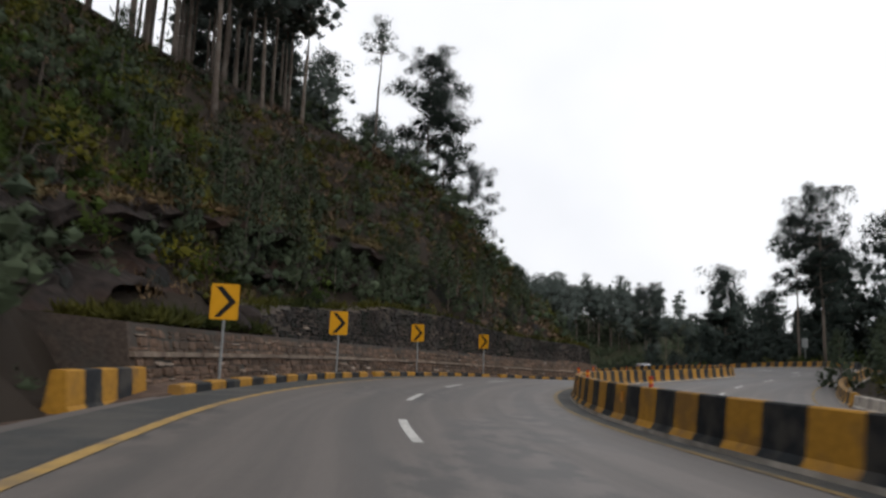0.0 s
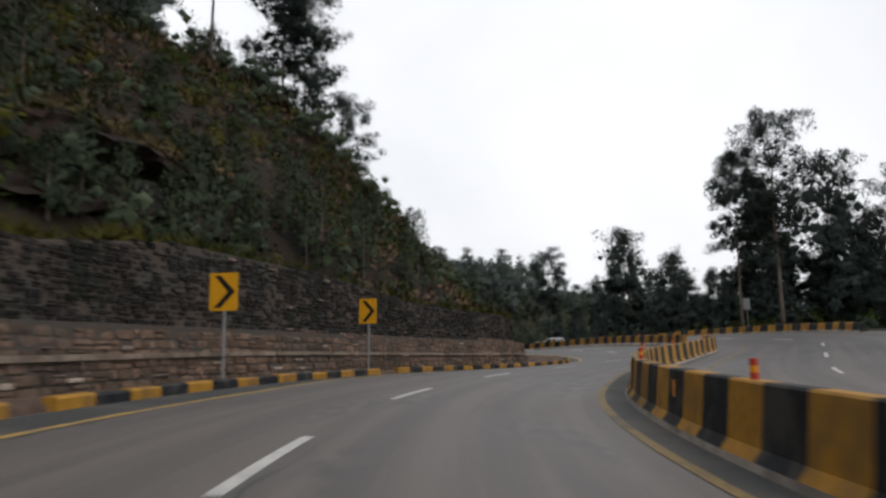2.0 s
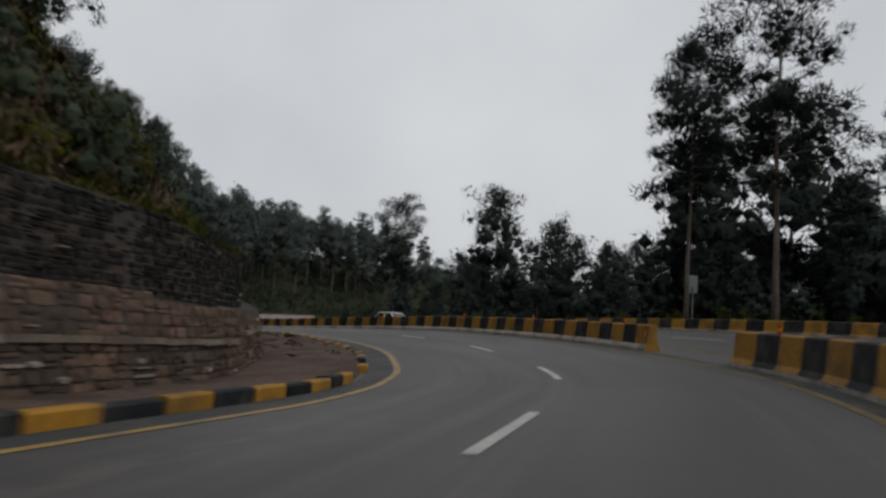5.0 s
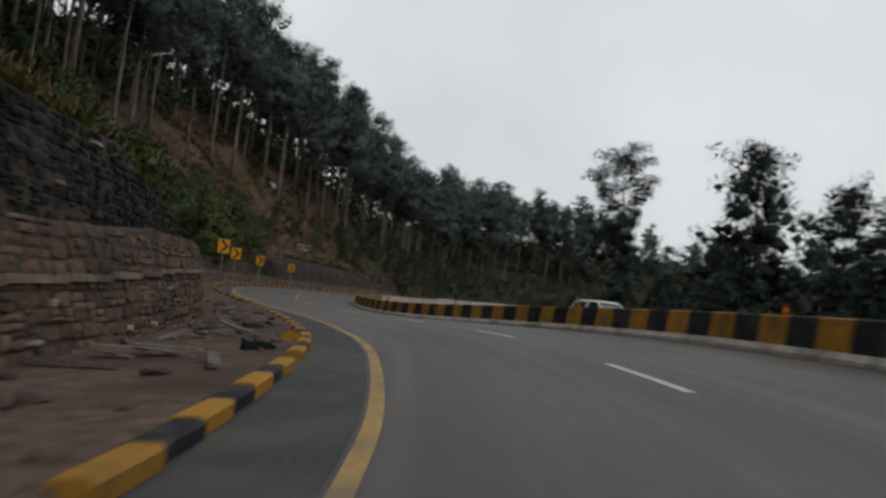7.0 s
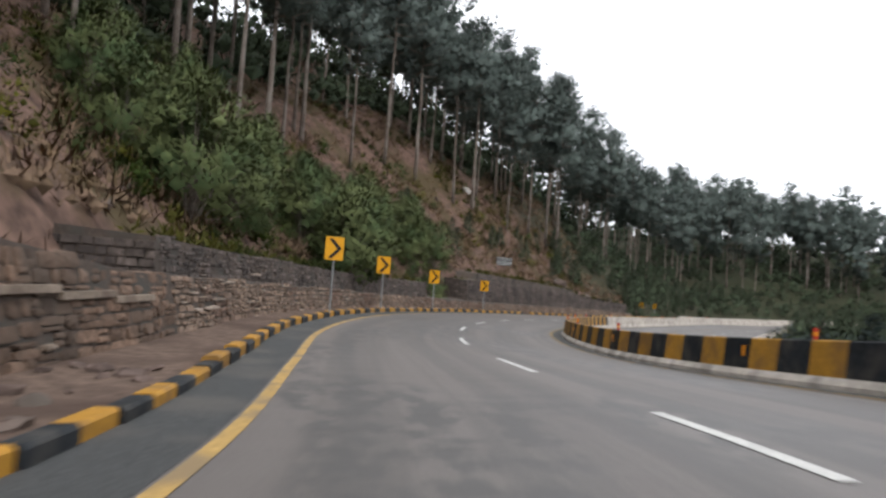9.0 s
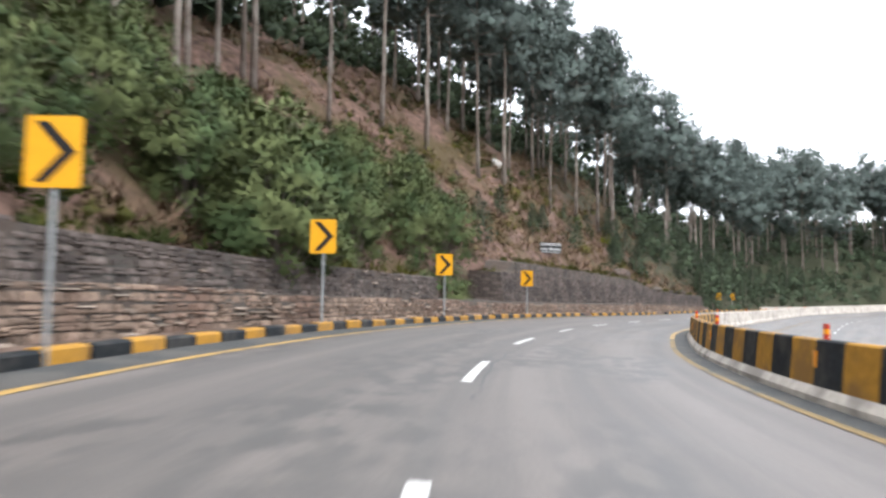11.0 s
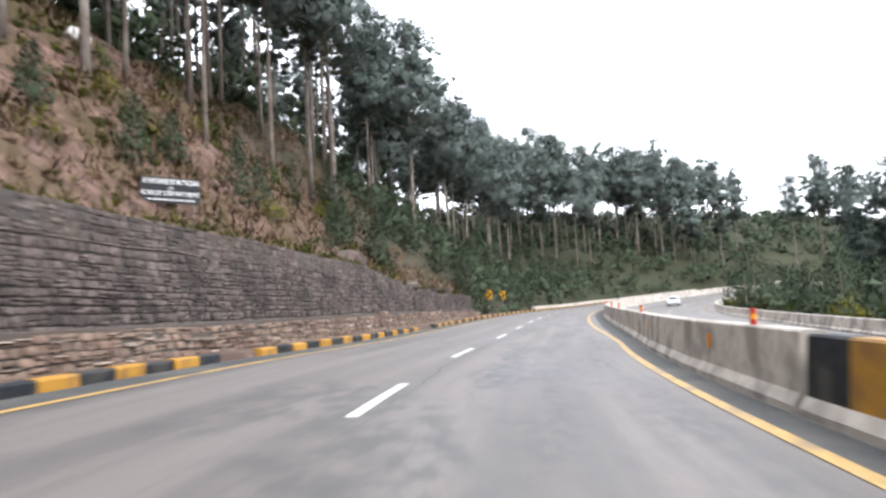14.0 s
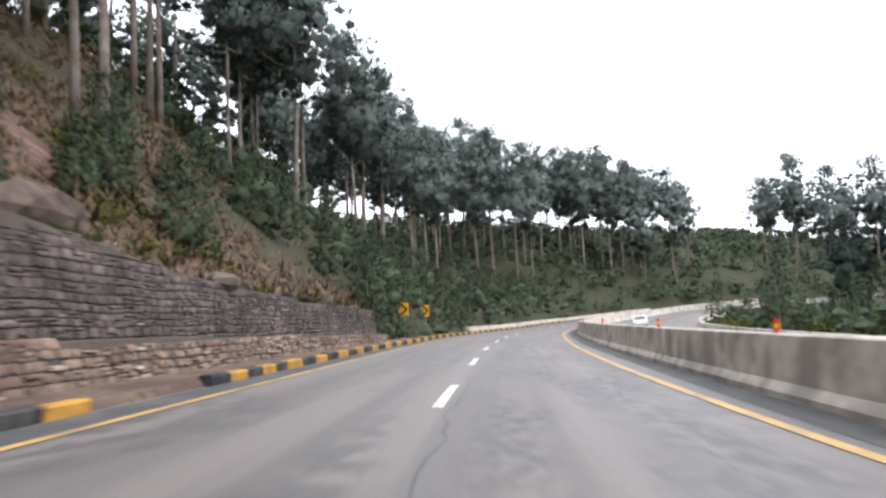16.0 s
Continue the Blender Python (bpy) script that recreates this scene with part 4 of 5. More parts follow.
def deep(kinds, j, x, y, size, turn):
    if open_sky(x, y):
        return
    m = Matrix.Translation((x, y, ground_at(x, y) - 0.15)) @ pose(0, 0, 0, 0, 0, turn) @ Matrix.Scale(size, 4)
    trunk, crown = RAW[kinds[j % len(kinds)].name]
    deep_t.add([m @ Vector(v) for v in trunk.v], trunk.f)
    deep_c.take(crown, m)


for j, ((x, y), d) in enumerate(zip(hill, off)):
    if d < -58 and y < 128 or open_sky(x, y):
        continue
    (deep if d < -42 or d < -33 and y > 205 else put)(LOW_PINES if y > 240 and j % 3 or y < 128 and j % 2 else PINES, j, x, y, rnd.uniform(0.9, 1.3) if y < 205 else rnd.uniform(0.95, 1.3), rnd.uniform(0, 360))
for j, (x, y) in enumerate(scatter(66, (112, 222), (-58, -29), 4.0, 15)):
    deep(LOW_PINES, j, x, y, rnd.uniform(0.68, 0.92), rnd.uniform(0, 360))
for j, (x, y) in enumerate(scatter(18, (16, 62), (-48, -29), 3.6, 55)):
    deep(LOW_PINES, j, x, y, rnd.uniform(0.8, 1.1), rnd.uniform(0, 360))
deep_woods = tagged(new("hill_woods"), "dark pine wood high on the hillside", "woods", kind="stuff")
part("trunks", deep_t.mesh("trunks", BARK), deep_woods)
part("crowns", deep_c.mesh("crowns", NEEDLES, 5, 9, 0.6, 0.1, 0.58), deep_woods)
# forest beyond the opposite carriageway
for j, (x, y) in enumerate(scatter(38, (60, 185), (32, 75), 6.0, 5)):
    put((PINES, FULL, SMALL)[j % 3], j // 3, x, y, rnd.uniform(0.45, 0.75), rnd.uniform(0, 360))
for j, (x, y) in enumerate(scatter(34, (72, 165), (20, 44), 3.6, 18) + scatter(14, (84, 112), (24, 42), 4.0, 28)):
    put(SMALL, j, x, y, rnd.uniform(0.24, 0.42) if j < 34 else rnd.uniform(0.42, 0.6), rnd.uniform(0, 360))
# shrubs and young pines on the slope
for j, (x, y) in enumerate(scatter(230, (6, 80), (-25, -9.4), 1.3, 16, lambda y, d: d < -12.6 or y % 9 < 4) + scatter(14, (78, 118), (-20, -10.5), 1.6, 26) + scatter(52, (118, 215), (-22, -10), 2.0, 6, lambda y, d: not 176 < y < 194 or d < -13)):
    put(SHRUBS, j, x, y, rnd.uniform(0.8, 1.7) if y < 46 else rnd.uniform(0.7, 1.3) if y > 78 else rnd.uniform(0.5, 1.0), rnd.uniform(0, 360))
for j, (x, y) in enumerate(scatter(30, (25, 90), (-19, -10.5), 2.5, 8) + scatter(18, (28, 60), (-12.4, -9.8), 1.7, 38) + [(23, 43), (24.6, 40.3), (23.8, 37), (26.8, 45)] + scatter(13, (166, 212), (-16, -10.2), 3.0, 39, lambda y, d: not 178 < y < 192 or d < -12) + scatter(66, (206, 310), (-17, -7.8), 2.2, 9, lambda y, d: y > 230 or d < -10)):
    put(YOUNGS, j, x, y, rnd.uniform(1.0, 1.2) if x > 19 and y < 50 else rnd.uniform(0.75, 1.15) if y < 62 else rnd.uniform(0.5, 0.9) if y < 212 else rnd.uniform(0.7, 1.25), rnd.uniform(0, 360))
for j, (x, y) in enumerate(scatter(18, (130.5, 160), (-15.5, -10.0), 2.2, 10, lambda y, d: not 136 < y < 148 or d < -12.5) + [tuple(at(S_OF_Y(a), b))[:2] for a, b in ((150, -10.8), (154, -10.6), (158.3, -9.4), (161.5, -9.2), (160, -11.5), (164, -10.6))] + scatter(6, (132, 150), (-22, -15), 3.2, 30) + scatter(13, (143, 165), (-13.6, -9.9), 1.9, 36)):
    put(BUSHES, j, x, y, rnd.uniform(0.7, 0.95) if y > 148.5 else rnd.uniform(0.75, 1.35) if y > 100 else rnd.uniform(0.5, 0.8), rnd.uniform(0, 360))
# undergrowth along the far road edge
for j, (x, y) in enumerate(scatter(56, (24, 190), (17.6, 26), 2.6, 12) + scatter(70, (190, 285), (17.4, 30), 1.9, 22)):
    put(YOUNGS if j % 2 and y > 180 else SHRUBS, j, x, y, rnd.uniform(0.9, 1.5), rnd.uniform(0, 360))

# low dark undergrowth that fills the woods
thicket, brush = Foliage(), random.Random(27)
spots = [(at(S_OF_Y(brush.uniform(226, 345)), -7.4 - 46 * brush.random() ** 1.3), 1.3) for _ in range(560)] + [(at(S_OF_Y(brush.uniform(20, 300)), 19 + 40 * brush.random() ** 1.3), 1.2) for _ in range(480)] + [(at(S_OF_Y(brush.uniform(60, 115)), -21 - 30 * brush.random()), 1.1) for _ in range(90)] + [(at(S_OF_Y(brush.uniform(-6, 80)), -9.6 - 18 * brush.random()), 0.6) for _ in range(380)] + [(at(S_OF_Y(brush.uniform(3, 19)), -7.2 - 7 * brush.random()), 0.6) for _ in range(120)] + [(at(S_OF_Y(brush.uniform(100, 250)), -27 - 26 * brush.random()), 2.3) for _ in range(300)]
zs = ground_heights([p.x for p, _ in spots], [p.y for p, _ in spots])
# right of the road before y 190 the undergrowth takes the shade-darkened colour
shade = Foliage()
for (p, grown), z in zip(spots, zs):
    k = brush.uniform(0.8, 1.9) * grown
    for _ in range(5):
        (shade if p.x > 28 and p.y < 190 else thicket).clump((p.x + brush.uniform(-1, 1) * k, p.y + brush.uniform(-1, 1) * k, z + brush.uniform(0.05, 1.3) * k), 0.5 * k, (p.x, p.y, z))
tagged(new("undergrowth", shade.mesh("undergrowth", SHADED_NEEDLES, 4, 20, 0.5, 0.06, 0.6, lift=0.5)), "forest edge undergrowth with its deep shade in the colour", "undergrowth", kind="stuff")
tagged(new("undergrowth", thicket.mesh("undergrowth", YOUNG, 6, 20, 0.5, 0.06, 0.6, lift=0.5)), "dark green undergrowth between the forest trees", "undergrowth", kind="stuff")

# weeds that cover the banks
weeds, r = Foliage(), random.Random(34)
ys, ds = [], []
while len(ys) < 3000:
    a, b = r.uniform(-8, 222), -9.2 - 20 * r.random() ** 1.2
    patch = noise.noise((a * 0.12, b * 0.2, 7.0))
    if a < 84 and (b < -13.4 and patch > -0.2 or patch > 0.22) or a >= 84 and patch > 0.2:
        ys.append(a)
        ds.append(b)
pts = [at(S_OF_Y(a), b) for a, b in zip(ys, ds)]
for p, z in zip(pts, ground_heights([p.x for p in pts], [p.y for p in pts])):
    k = r.uniform(0.5, 1.2)
    weeds.clump((p.x, p.y, z + 0.15 * k), 0.5 * k)
tagged(new("weeds", weeds.mesh("weeds", WEEDS, 8, 22, 0.6, 0.1, 0.6, lift=0.8, flat=0.8)), "low yellow-green weeds covering the bank", "weeds", kind="stuff")

# far woods in one sheet of small trees
far_trunks, far_crowns = Soup(), Foliage()
low = [pine_shape(200 + j, high=19, bare=0.36, limbs=14, reach=3.3, per=3, big=1.35, sides=5, drawn=5) for j in range(3)]
wood = random.Random(21)
spots = [(wood.uniform(-40, 190), wood.uniform(335, 440)) for _ in range(210)] + [(wood.uniform(95, 210), wood.uniform(120, 320)) for _ in range(110)] + [(wood.uniform(-110, -45), wood.uniform(60, 330)) for _ in range(30)]
sx, sy = np.array([a for a, _ in spots]), np.array([b for _, b in spots])
for (x, y), z, dd in zip(spots, ground_heights(sx, sy), road_sd(sx, sy)[1]):
    if -14 < dd < 24 or 0.49 < (x - 19.3) / (y - 184.8 + 1e-6) < 0.60 and y > 230 or x > 90 and 195 < y < 292:
        continue
    m = Matrix.Translation((x, y, z - 0.3)) @ pose(0, 0, 0, 0, 0, wood.uniform(0, 360)) @ Matrix.Scale(wood.uniform(0.8, 1.2), 4)
    t, c = low[wood.randrange(3)]
    far_trunks.add([m @ Vector(v) for v in t.v], t.f)
    far_crowns.take(c, m)
woods = tagged(new("far_woods"), "distant dark pine woods on the hills", "woods", kind="stuff")
part("trunks", far_trunks.mesh("trunks", BARK), woods)
part("crowns", far_crowns.mesh("crowns", NEEDLES, 7, 7, 0.6, 0.11, 0.62), woods)

far_brush = Foliage()
spots = [(wood.uniform(-50, 190), wood.uniform(325, 460)) for _ in range(1300)]
sx, sy = np.array([a for a, _ in spots]), np.array([b for _, b in spots])
for (x, y), z, dd in zip(spots, ground_heights(sx, sy), road_sd(sx, sy)[1]):
    if dd < -7.6 or dd > 18.5:
        for _ in range(3):
            far_brush.clump((x + wood.uniform(-2, 2), y + wood.uniform(-2, 2), z + wood.uniform(0.3, 2.0)), wood.uniform(1.0, 2.0), (x, y, z))
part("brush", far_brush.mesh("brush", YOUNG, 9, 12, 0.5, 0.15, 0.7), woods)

# grass and dry scrub on the slope: name, material, label, seed, count, size, share of the slope that it covers
for name, mat, label, seed, n, size, bare_at in (("dry_grass", DRY, "dry tan grass tufts on the slope", 31, 3600, 0.34, -0.1), ("dry_scrub", SCRUB, "low reddish-brown dry scrub on the slope", 33, 4600, 0.55, -0.3), ("green_grass", GREEN_GRASS, "yellow-green grass and weeds on the slope", 32, 1500, 0.36, 0.05)):
    r, soup = random.Random(seed), Foliage()
    ys, ds = np.array([r.uniform(14, 232) for _ in range(n)]), np.array([-9.2 - 24 * r.random() ** 1.2 for _ in range(n)])
    keep = np.array([noise.noise((a * 0.09, b * 0.18, seed)) > bare_at and (a > 84 or b < -13 or a > 50 or name == "dry_grass") for a, b in zip(ys, ds)])
    pts = [at(S_OF_Y(a), b) for a, b in zip(ys[keep], ds[keep])]
    for p, z in zip(pts, ground_heights([p.x for p in pts], [p.y for p in pts])):
        k = size * r.uniform(0.6, 1.5)
        soup.clump((p.x, p.y, z + 0.1 * k), k)
    tagged(new(name, soup.mesh(name, mat, seed, 20, 0.85, 0.06, 0.45 if name == "dry_scrub" else 0.0, lift=1.0, flat=0.75)), label, "grass", kind="stuff")

# ---- notice board above the wall ----
board = tagged(new("notice_board"), "dark notice board with white lettering on two posts", "sign board")
bx, by = 7.25, 186.65
_turn = -44.0
board.matrix_world = Matrix.Translation((bx, by, 4.2)) @ pose(0, 0, 0, 0, 0, _turn + 85)
for x in (-0.85, 0.85):
    leg = Soup()
    leg.cuboid((x, 0, 0.4), (0.12, 0.09, 2.4))
    part("post", leg.mesh("post", LEDGE), board, "pale post")
panel = Soup()
panel.cuboid((0, -0.07, 2.0), (2.2, 0.04, 0.92))
part("panel", panel.mesh("panel", BOARD_DARK), board)


def lettering(body, size, x, z, parent):
    cu = bpy.data.curves.new("lettering", "FONT")
    cu.body, cu.size, cu.align_x, cu.align_y, cu.extrude = body, size, "CENTER", "CENTER", 0.002
    cu.materials.append(WHITE)
    ob = new("lettering", cu)
    ob.parent = parent
    ob.matrix_local = pose(x, -0.097, z, 90, 0, 0)
    ob.matrix_local = pose(x, -0.097, z, 90, 0, 0)
    return tagged(ob, "white painted lettering")


lettering("AFFORESTATION", 0.27, 0, 2.3, board)
lettering("BY", 0.16, 0, 2.08, board)
lettering("FOREST DEPARTMENT", 0.215, 0, 1.88, board)
bar = Soup()
for j in range(9):
    bar.cuboid((-0.8 + 0.2 * j, -0.092, 1.66), (0.15, 0.006, 0.04))
part("small_print", bar.mesh("small_print", WHITE), board, "row of small unreadable white marks")

# ---- rocks ----


def rock(x, y, z, size, seed, label="angular brown rock on the slope", tall=0.7, mat=None):
    r = random.Random(seed)
    bm = bmesh.new()
    bmesh.ops.create_icosphere(bm, subdivisions=2, radius=0.5)
    planes = [(Vector((r.gauss(0, 1), r.gauss(0, 1), r.gauss(0, 1))).normalized(), r.uniform(0.24, 0.40)) for _ in range(9)]
    for v in bm.verts:
        for way, far in planes:
            over = v.co.dot(way) - far
            if over > 0:
                v.co -= way * over
        k = 1 + 0.16 * noise.noise(v.co * 5 + Vector((seed, 0, 0)))
        v.co = Vector((v.co.x * k * 1.5, v.co.y * k * 1.2, v.co.z * k * tall * 1.3))
    me = bpy.data.meshes.new("rock")
    bm.to_mesh(me)
    bm.free()
    me.materials.append(mat or ROCK)
    ob = tagged(new("rock", me), label, "rock", "rocks")
    ob.matrix_world = Matrix.Translation((x, y, z)) @ pose(0, 0, 0, r.uniform(-15, 15), r.uniform(-15, 15), r.uniform(0, 360)) @ Matrix.Scale(size, 4)
    return ob


rock(12.2, 203.2, 4.5, 2.1, 1, "large pale flat boulder above the stone wall", 0.5)
rock(12.9, 204.6, 3.3, 1.9, 2, "dark overhanging boulder at the wall top", 0.7)
rock(0.1, 195.7, ground_at(0.1, 195.7) + 0.4, 1.05, 7, "white weathered rock on the red slope", 0.8, WHITE_ROCK)
r = random.Random(5)


def bedded(x, y, size, seed, label, tall, mat=None):
    """A rock half sunk in the slope and tilted with it."""
    ob = rock(x, y, ground_at(x, y) - 0.12 * size, size, seed, label, tall, mat)
    gx_, gy_ = (ground_at(x + 0.5, y) - ground_at(x - 0.5, y)), (ground_at(x, y + 0.5) - ground_at(x, y - 0.5))
    up = Vector((-gx_, -gy_, 1)).normalized()
    ob.matrix_world = Matrix.Translation(ob.matrix_world.translation) @ Vector((0, 0, 1)).rotation_difference(up).to_matrix().to_4x4() @ pose(0, 0, 0, 0, 0, 37 * seed) @ Matrix.Scale(size, 4)
    return ob


for j, (x, y) in enumerate(scatter(44, (20, 212), (-22, -9.6), 2.0, 41)):
    bedded(x, y, r.uniform(0.4, 1.0), 50 + j, "angular brown rock half sunk in the slope", 0.75)
# ragged rock ledges on the cut slope
for j in range(40):
    y, d = r.uniform(19, 66), r.uniform(-13.5, -9.6)
    p = at(S_OF_Y(y), d)
    bedded(p.x, p.y, r.uniform(0.8, 1.9), 120 + j, "weathered dark rock ledge in the cut slope", 0.6, DIMMED_STONE)
for j in range(16):
    y, d = r.uniform(98, 114), r.uniform(-12.5, -9.8)
    p = at(S_OF_Y(y), d)
    bedded(p.x, p.y, r.uniform(1.0, 2.4), 180 + j, "fallen brown rock where the upper wall ends", 0.8)
# layered rock face with an overhanging lip above the first walls
LIP_H, LIP_D = by_y([(8, 2.6), (12, 3.5), (18, 4.8), (24, 6.0), (30, 7.2), (36, 7.8), (42, 8.6), (50, 8.9)]), by_y([(8, -9.0), (12, -9.7), (18, -10.5), (24, -11.3), (30, -11.9), (36, -12.0), (42, -12.6), (50, -13.2)])


def rock_face(y0, y1, label, layers=15, seed=3.0):
    """Strata one above the other, each with its own ragged front: broken foot, undercut and lip."""
    s0, s1, step = S_OF_Y(y0), S_OF_Y(y1), 0.33
    count = int((s1 - s0) / step)
    v, f = [], []
    for i in range(count + 1):
        s = s0 + (s1 - s0) * i / count
        fade = min(1.0, i / 9, (count - i) / 9)
        lift_ = 0.5 * noise.noise((s * 0.16, seed, 0.0)) + 0.22 * noise.noise((s * 0.8, seed, 5.0))
        high = 3.3 + 0.7 * noise.noise((s * 0.2, seed, 9.0))
        for q in range(layers):
            u = q / (layers - 1)
            out = 1.7 * (1 - u / 0.42) + 0.15 if u < 0.42 else -0.55 * (1 - abs(u - 0.55) / 0.13) if u < 0.62 else 0.75 * (u - 0.62) / 0.14 if u < 0.76 else 0.75 - 1.1 * (u - 0.76) / 0.24
            block = noise.cell((math.floor(s * 0.55 + 1.7 * q) + 0.5, q // 2 + 0.5, seed)) - 0.5
            ragged = 0.42 * noise.noise((s * 0.33, (q // 2) * 2.3, seed)) + 0.2 * noise.noise((s * 1.4, q * 1.1, seed)) + 0.3 * block
            h = LIP_H(s) - high * (1 - u) + lift_ + 0.05 * noise.noise((s * 1.3, q * 3.0, seed))
            v.append(at(s, LIP_D(s) + (out + ragged) * fade - 1.2 * (1 - fade), h))
        v.append(at(s, LIP_D(s) - 2.2, LIP_H(s) + lift_ - 0.3))
    w = layers + 1
    for i in range(count):
        for q in range(layers):
            a = i * w + q
            f.append((a, a + w, a + w + 1, a + 1))
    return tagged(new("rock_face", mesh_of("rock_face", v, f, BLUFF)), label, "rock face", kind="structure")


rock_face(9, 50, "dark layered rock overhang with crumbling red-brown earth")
# grass that hangs over the lip
fringe, r = Foliage(), random.Random(61)
for j in range(520):
    s = S_OF_Y(r.uniform(12, 49))
    p = at(s, LIP_D(s) + r.uniform(-1.6, 0.25), LIP_H(s) + 0.5 * noise.noise((s * 0.16, 3.0, 0.0)) - 0.05)
    fringe.clump(p, r.uniform(0.25, 0.5))
tagged(new("lip_grass", fringe.mesh("lip_grass", DRY, 61, 24, 0.9, 0.06, 0.4, lift=-0.3, flat=0.7)), "dry brown grass hanging over the rock lip", "grass", kind="stuff")
# broken rocks along the last wall's top
for j, y in enumerate((206.5, 208.2, 209.6, 211.4, 213.5, 216, 218.2, 221)):
    s = S_OF_Y(y)
    p = at(s, WALL_D(s) - 0.22 * WALL_H(s) - 0.75 - 0.1 * UPPER_H(s) - 0.2 * (j % 3), UPPER_H(s) + 0.12)
    rock(p.x, p.y, p.z, (1.1, 0.7, 0.9, 0.5)[j % 4], 430 + j, "dark broken rock lying on the wall top", 0.6, BLUFF if j % 3 else ROCK)
# dark boulders that lie on the first wall's top
for j, (y, back, size) in enumerate([(22.6, 0.7, 0.9), (24.2, 0.6, 1.0), (25.6, 0.8, 1.3), (27.2, 1.3, 1.0), (20.8, 0.9, 0.7)]):
    s = S_OF_Y(y)
    p = at(s, WALL_D(s) - 0.22 * WALL_H(s) - back, WALL_H(s) + 0.06 + 0.3 * size)
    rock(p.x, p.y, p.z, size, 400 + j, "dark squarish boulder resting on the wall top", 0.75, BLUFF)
# debris on the verge of the inner bend
for j in range(110):
    y = r.uniform(76, 113) if j < 50 else r.uniform(94, 113)
    s = S_OF_Y(y)
    d = r.uniform(WALL_D(s) + 0.2, KERB_D(s) - 0.5)
    p = at(s, d, 0.12)
    rock(p.x, p.y, p.z, r.uniform(0.08, 0.34), 300 + j, "small stone debris on the earth verge", 0.5)
for j, (y, d, turn) in enumerate([(91, -5.6, 30), (93.5, -5.3, 70), (97, -6.4, 10), (83.5, -6.3, 50)]):
    s = S_OF_Y(y)
    slab = Soup()
    slab.cuboid((0, 0, 0.06), (0.5, 0.22, 0.18), pose(0, 0, 0, 0, 0, 0))
    slab.cuboid((0.06, 0.02, 0.16), (0.28, 0.16, 0.03))
    ob = tagged(new("loose_kerb_block", slab.mesh("loose_kerb_block", (BLACK, YELLOW, BLACK, VERGE)[j])), "loose broken kerb block lying on the verge", "kerb block", "loose blocks")
    ob.matrix_world = Matrix.Translation(at(s, d, 0.08)) @ pose(0, 0, 0, 3, 6, turn)

# broken planks heaped on the verge
for j in range(26):
    s = S_OF_Y(r.uniform(88, 106))
    p = at(s, r.uniform(WALL_D(s) + 0.5, KERB_D(s) - 0.9), 0.13 + 0.03 * (j % 4))
    plank = Soup()
    plank.box([(-0.5, -0.06, 0), (0.48, -0.07, 0), (0.53, 0.05, 0), (-0.47, 0.07, 0), (-0.48, -0.06, 0.035), (0.47, -0.06, 0.03), (0.5, 0.05, 0.03), (-0.47, 0.06, 0.035)])
    ob = tagged(new("plank", plank.mesh("plank", BARK)), "weathered broken plank lying on the verge", "plank", "planks")
    ob.matrix_world = Matrix.Translation(p) @ pose(0, 0, 0, r.uniform(-6, 6), r.uniform(-8, 8), r.uniform(0, 180)) @ Matrix.Scale(r.uniform(0.6, 1.4), 4)

# ---- parked-looking white cars on the opposite carriageway ----


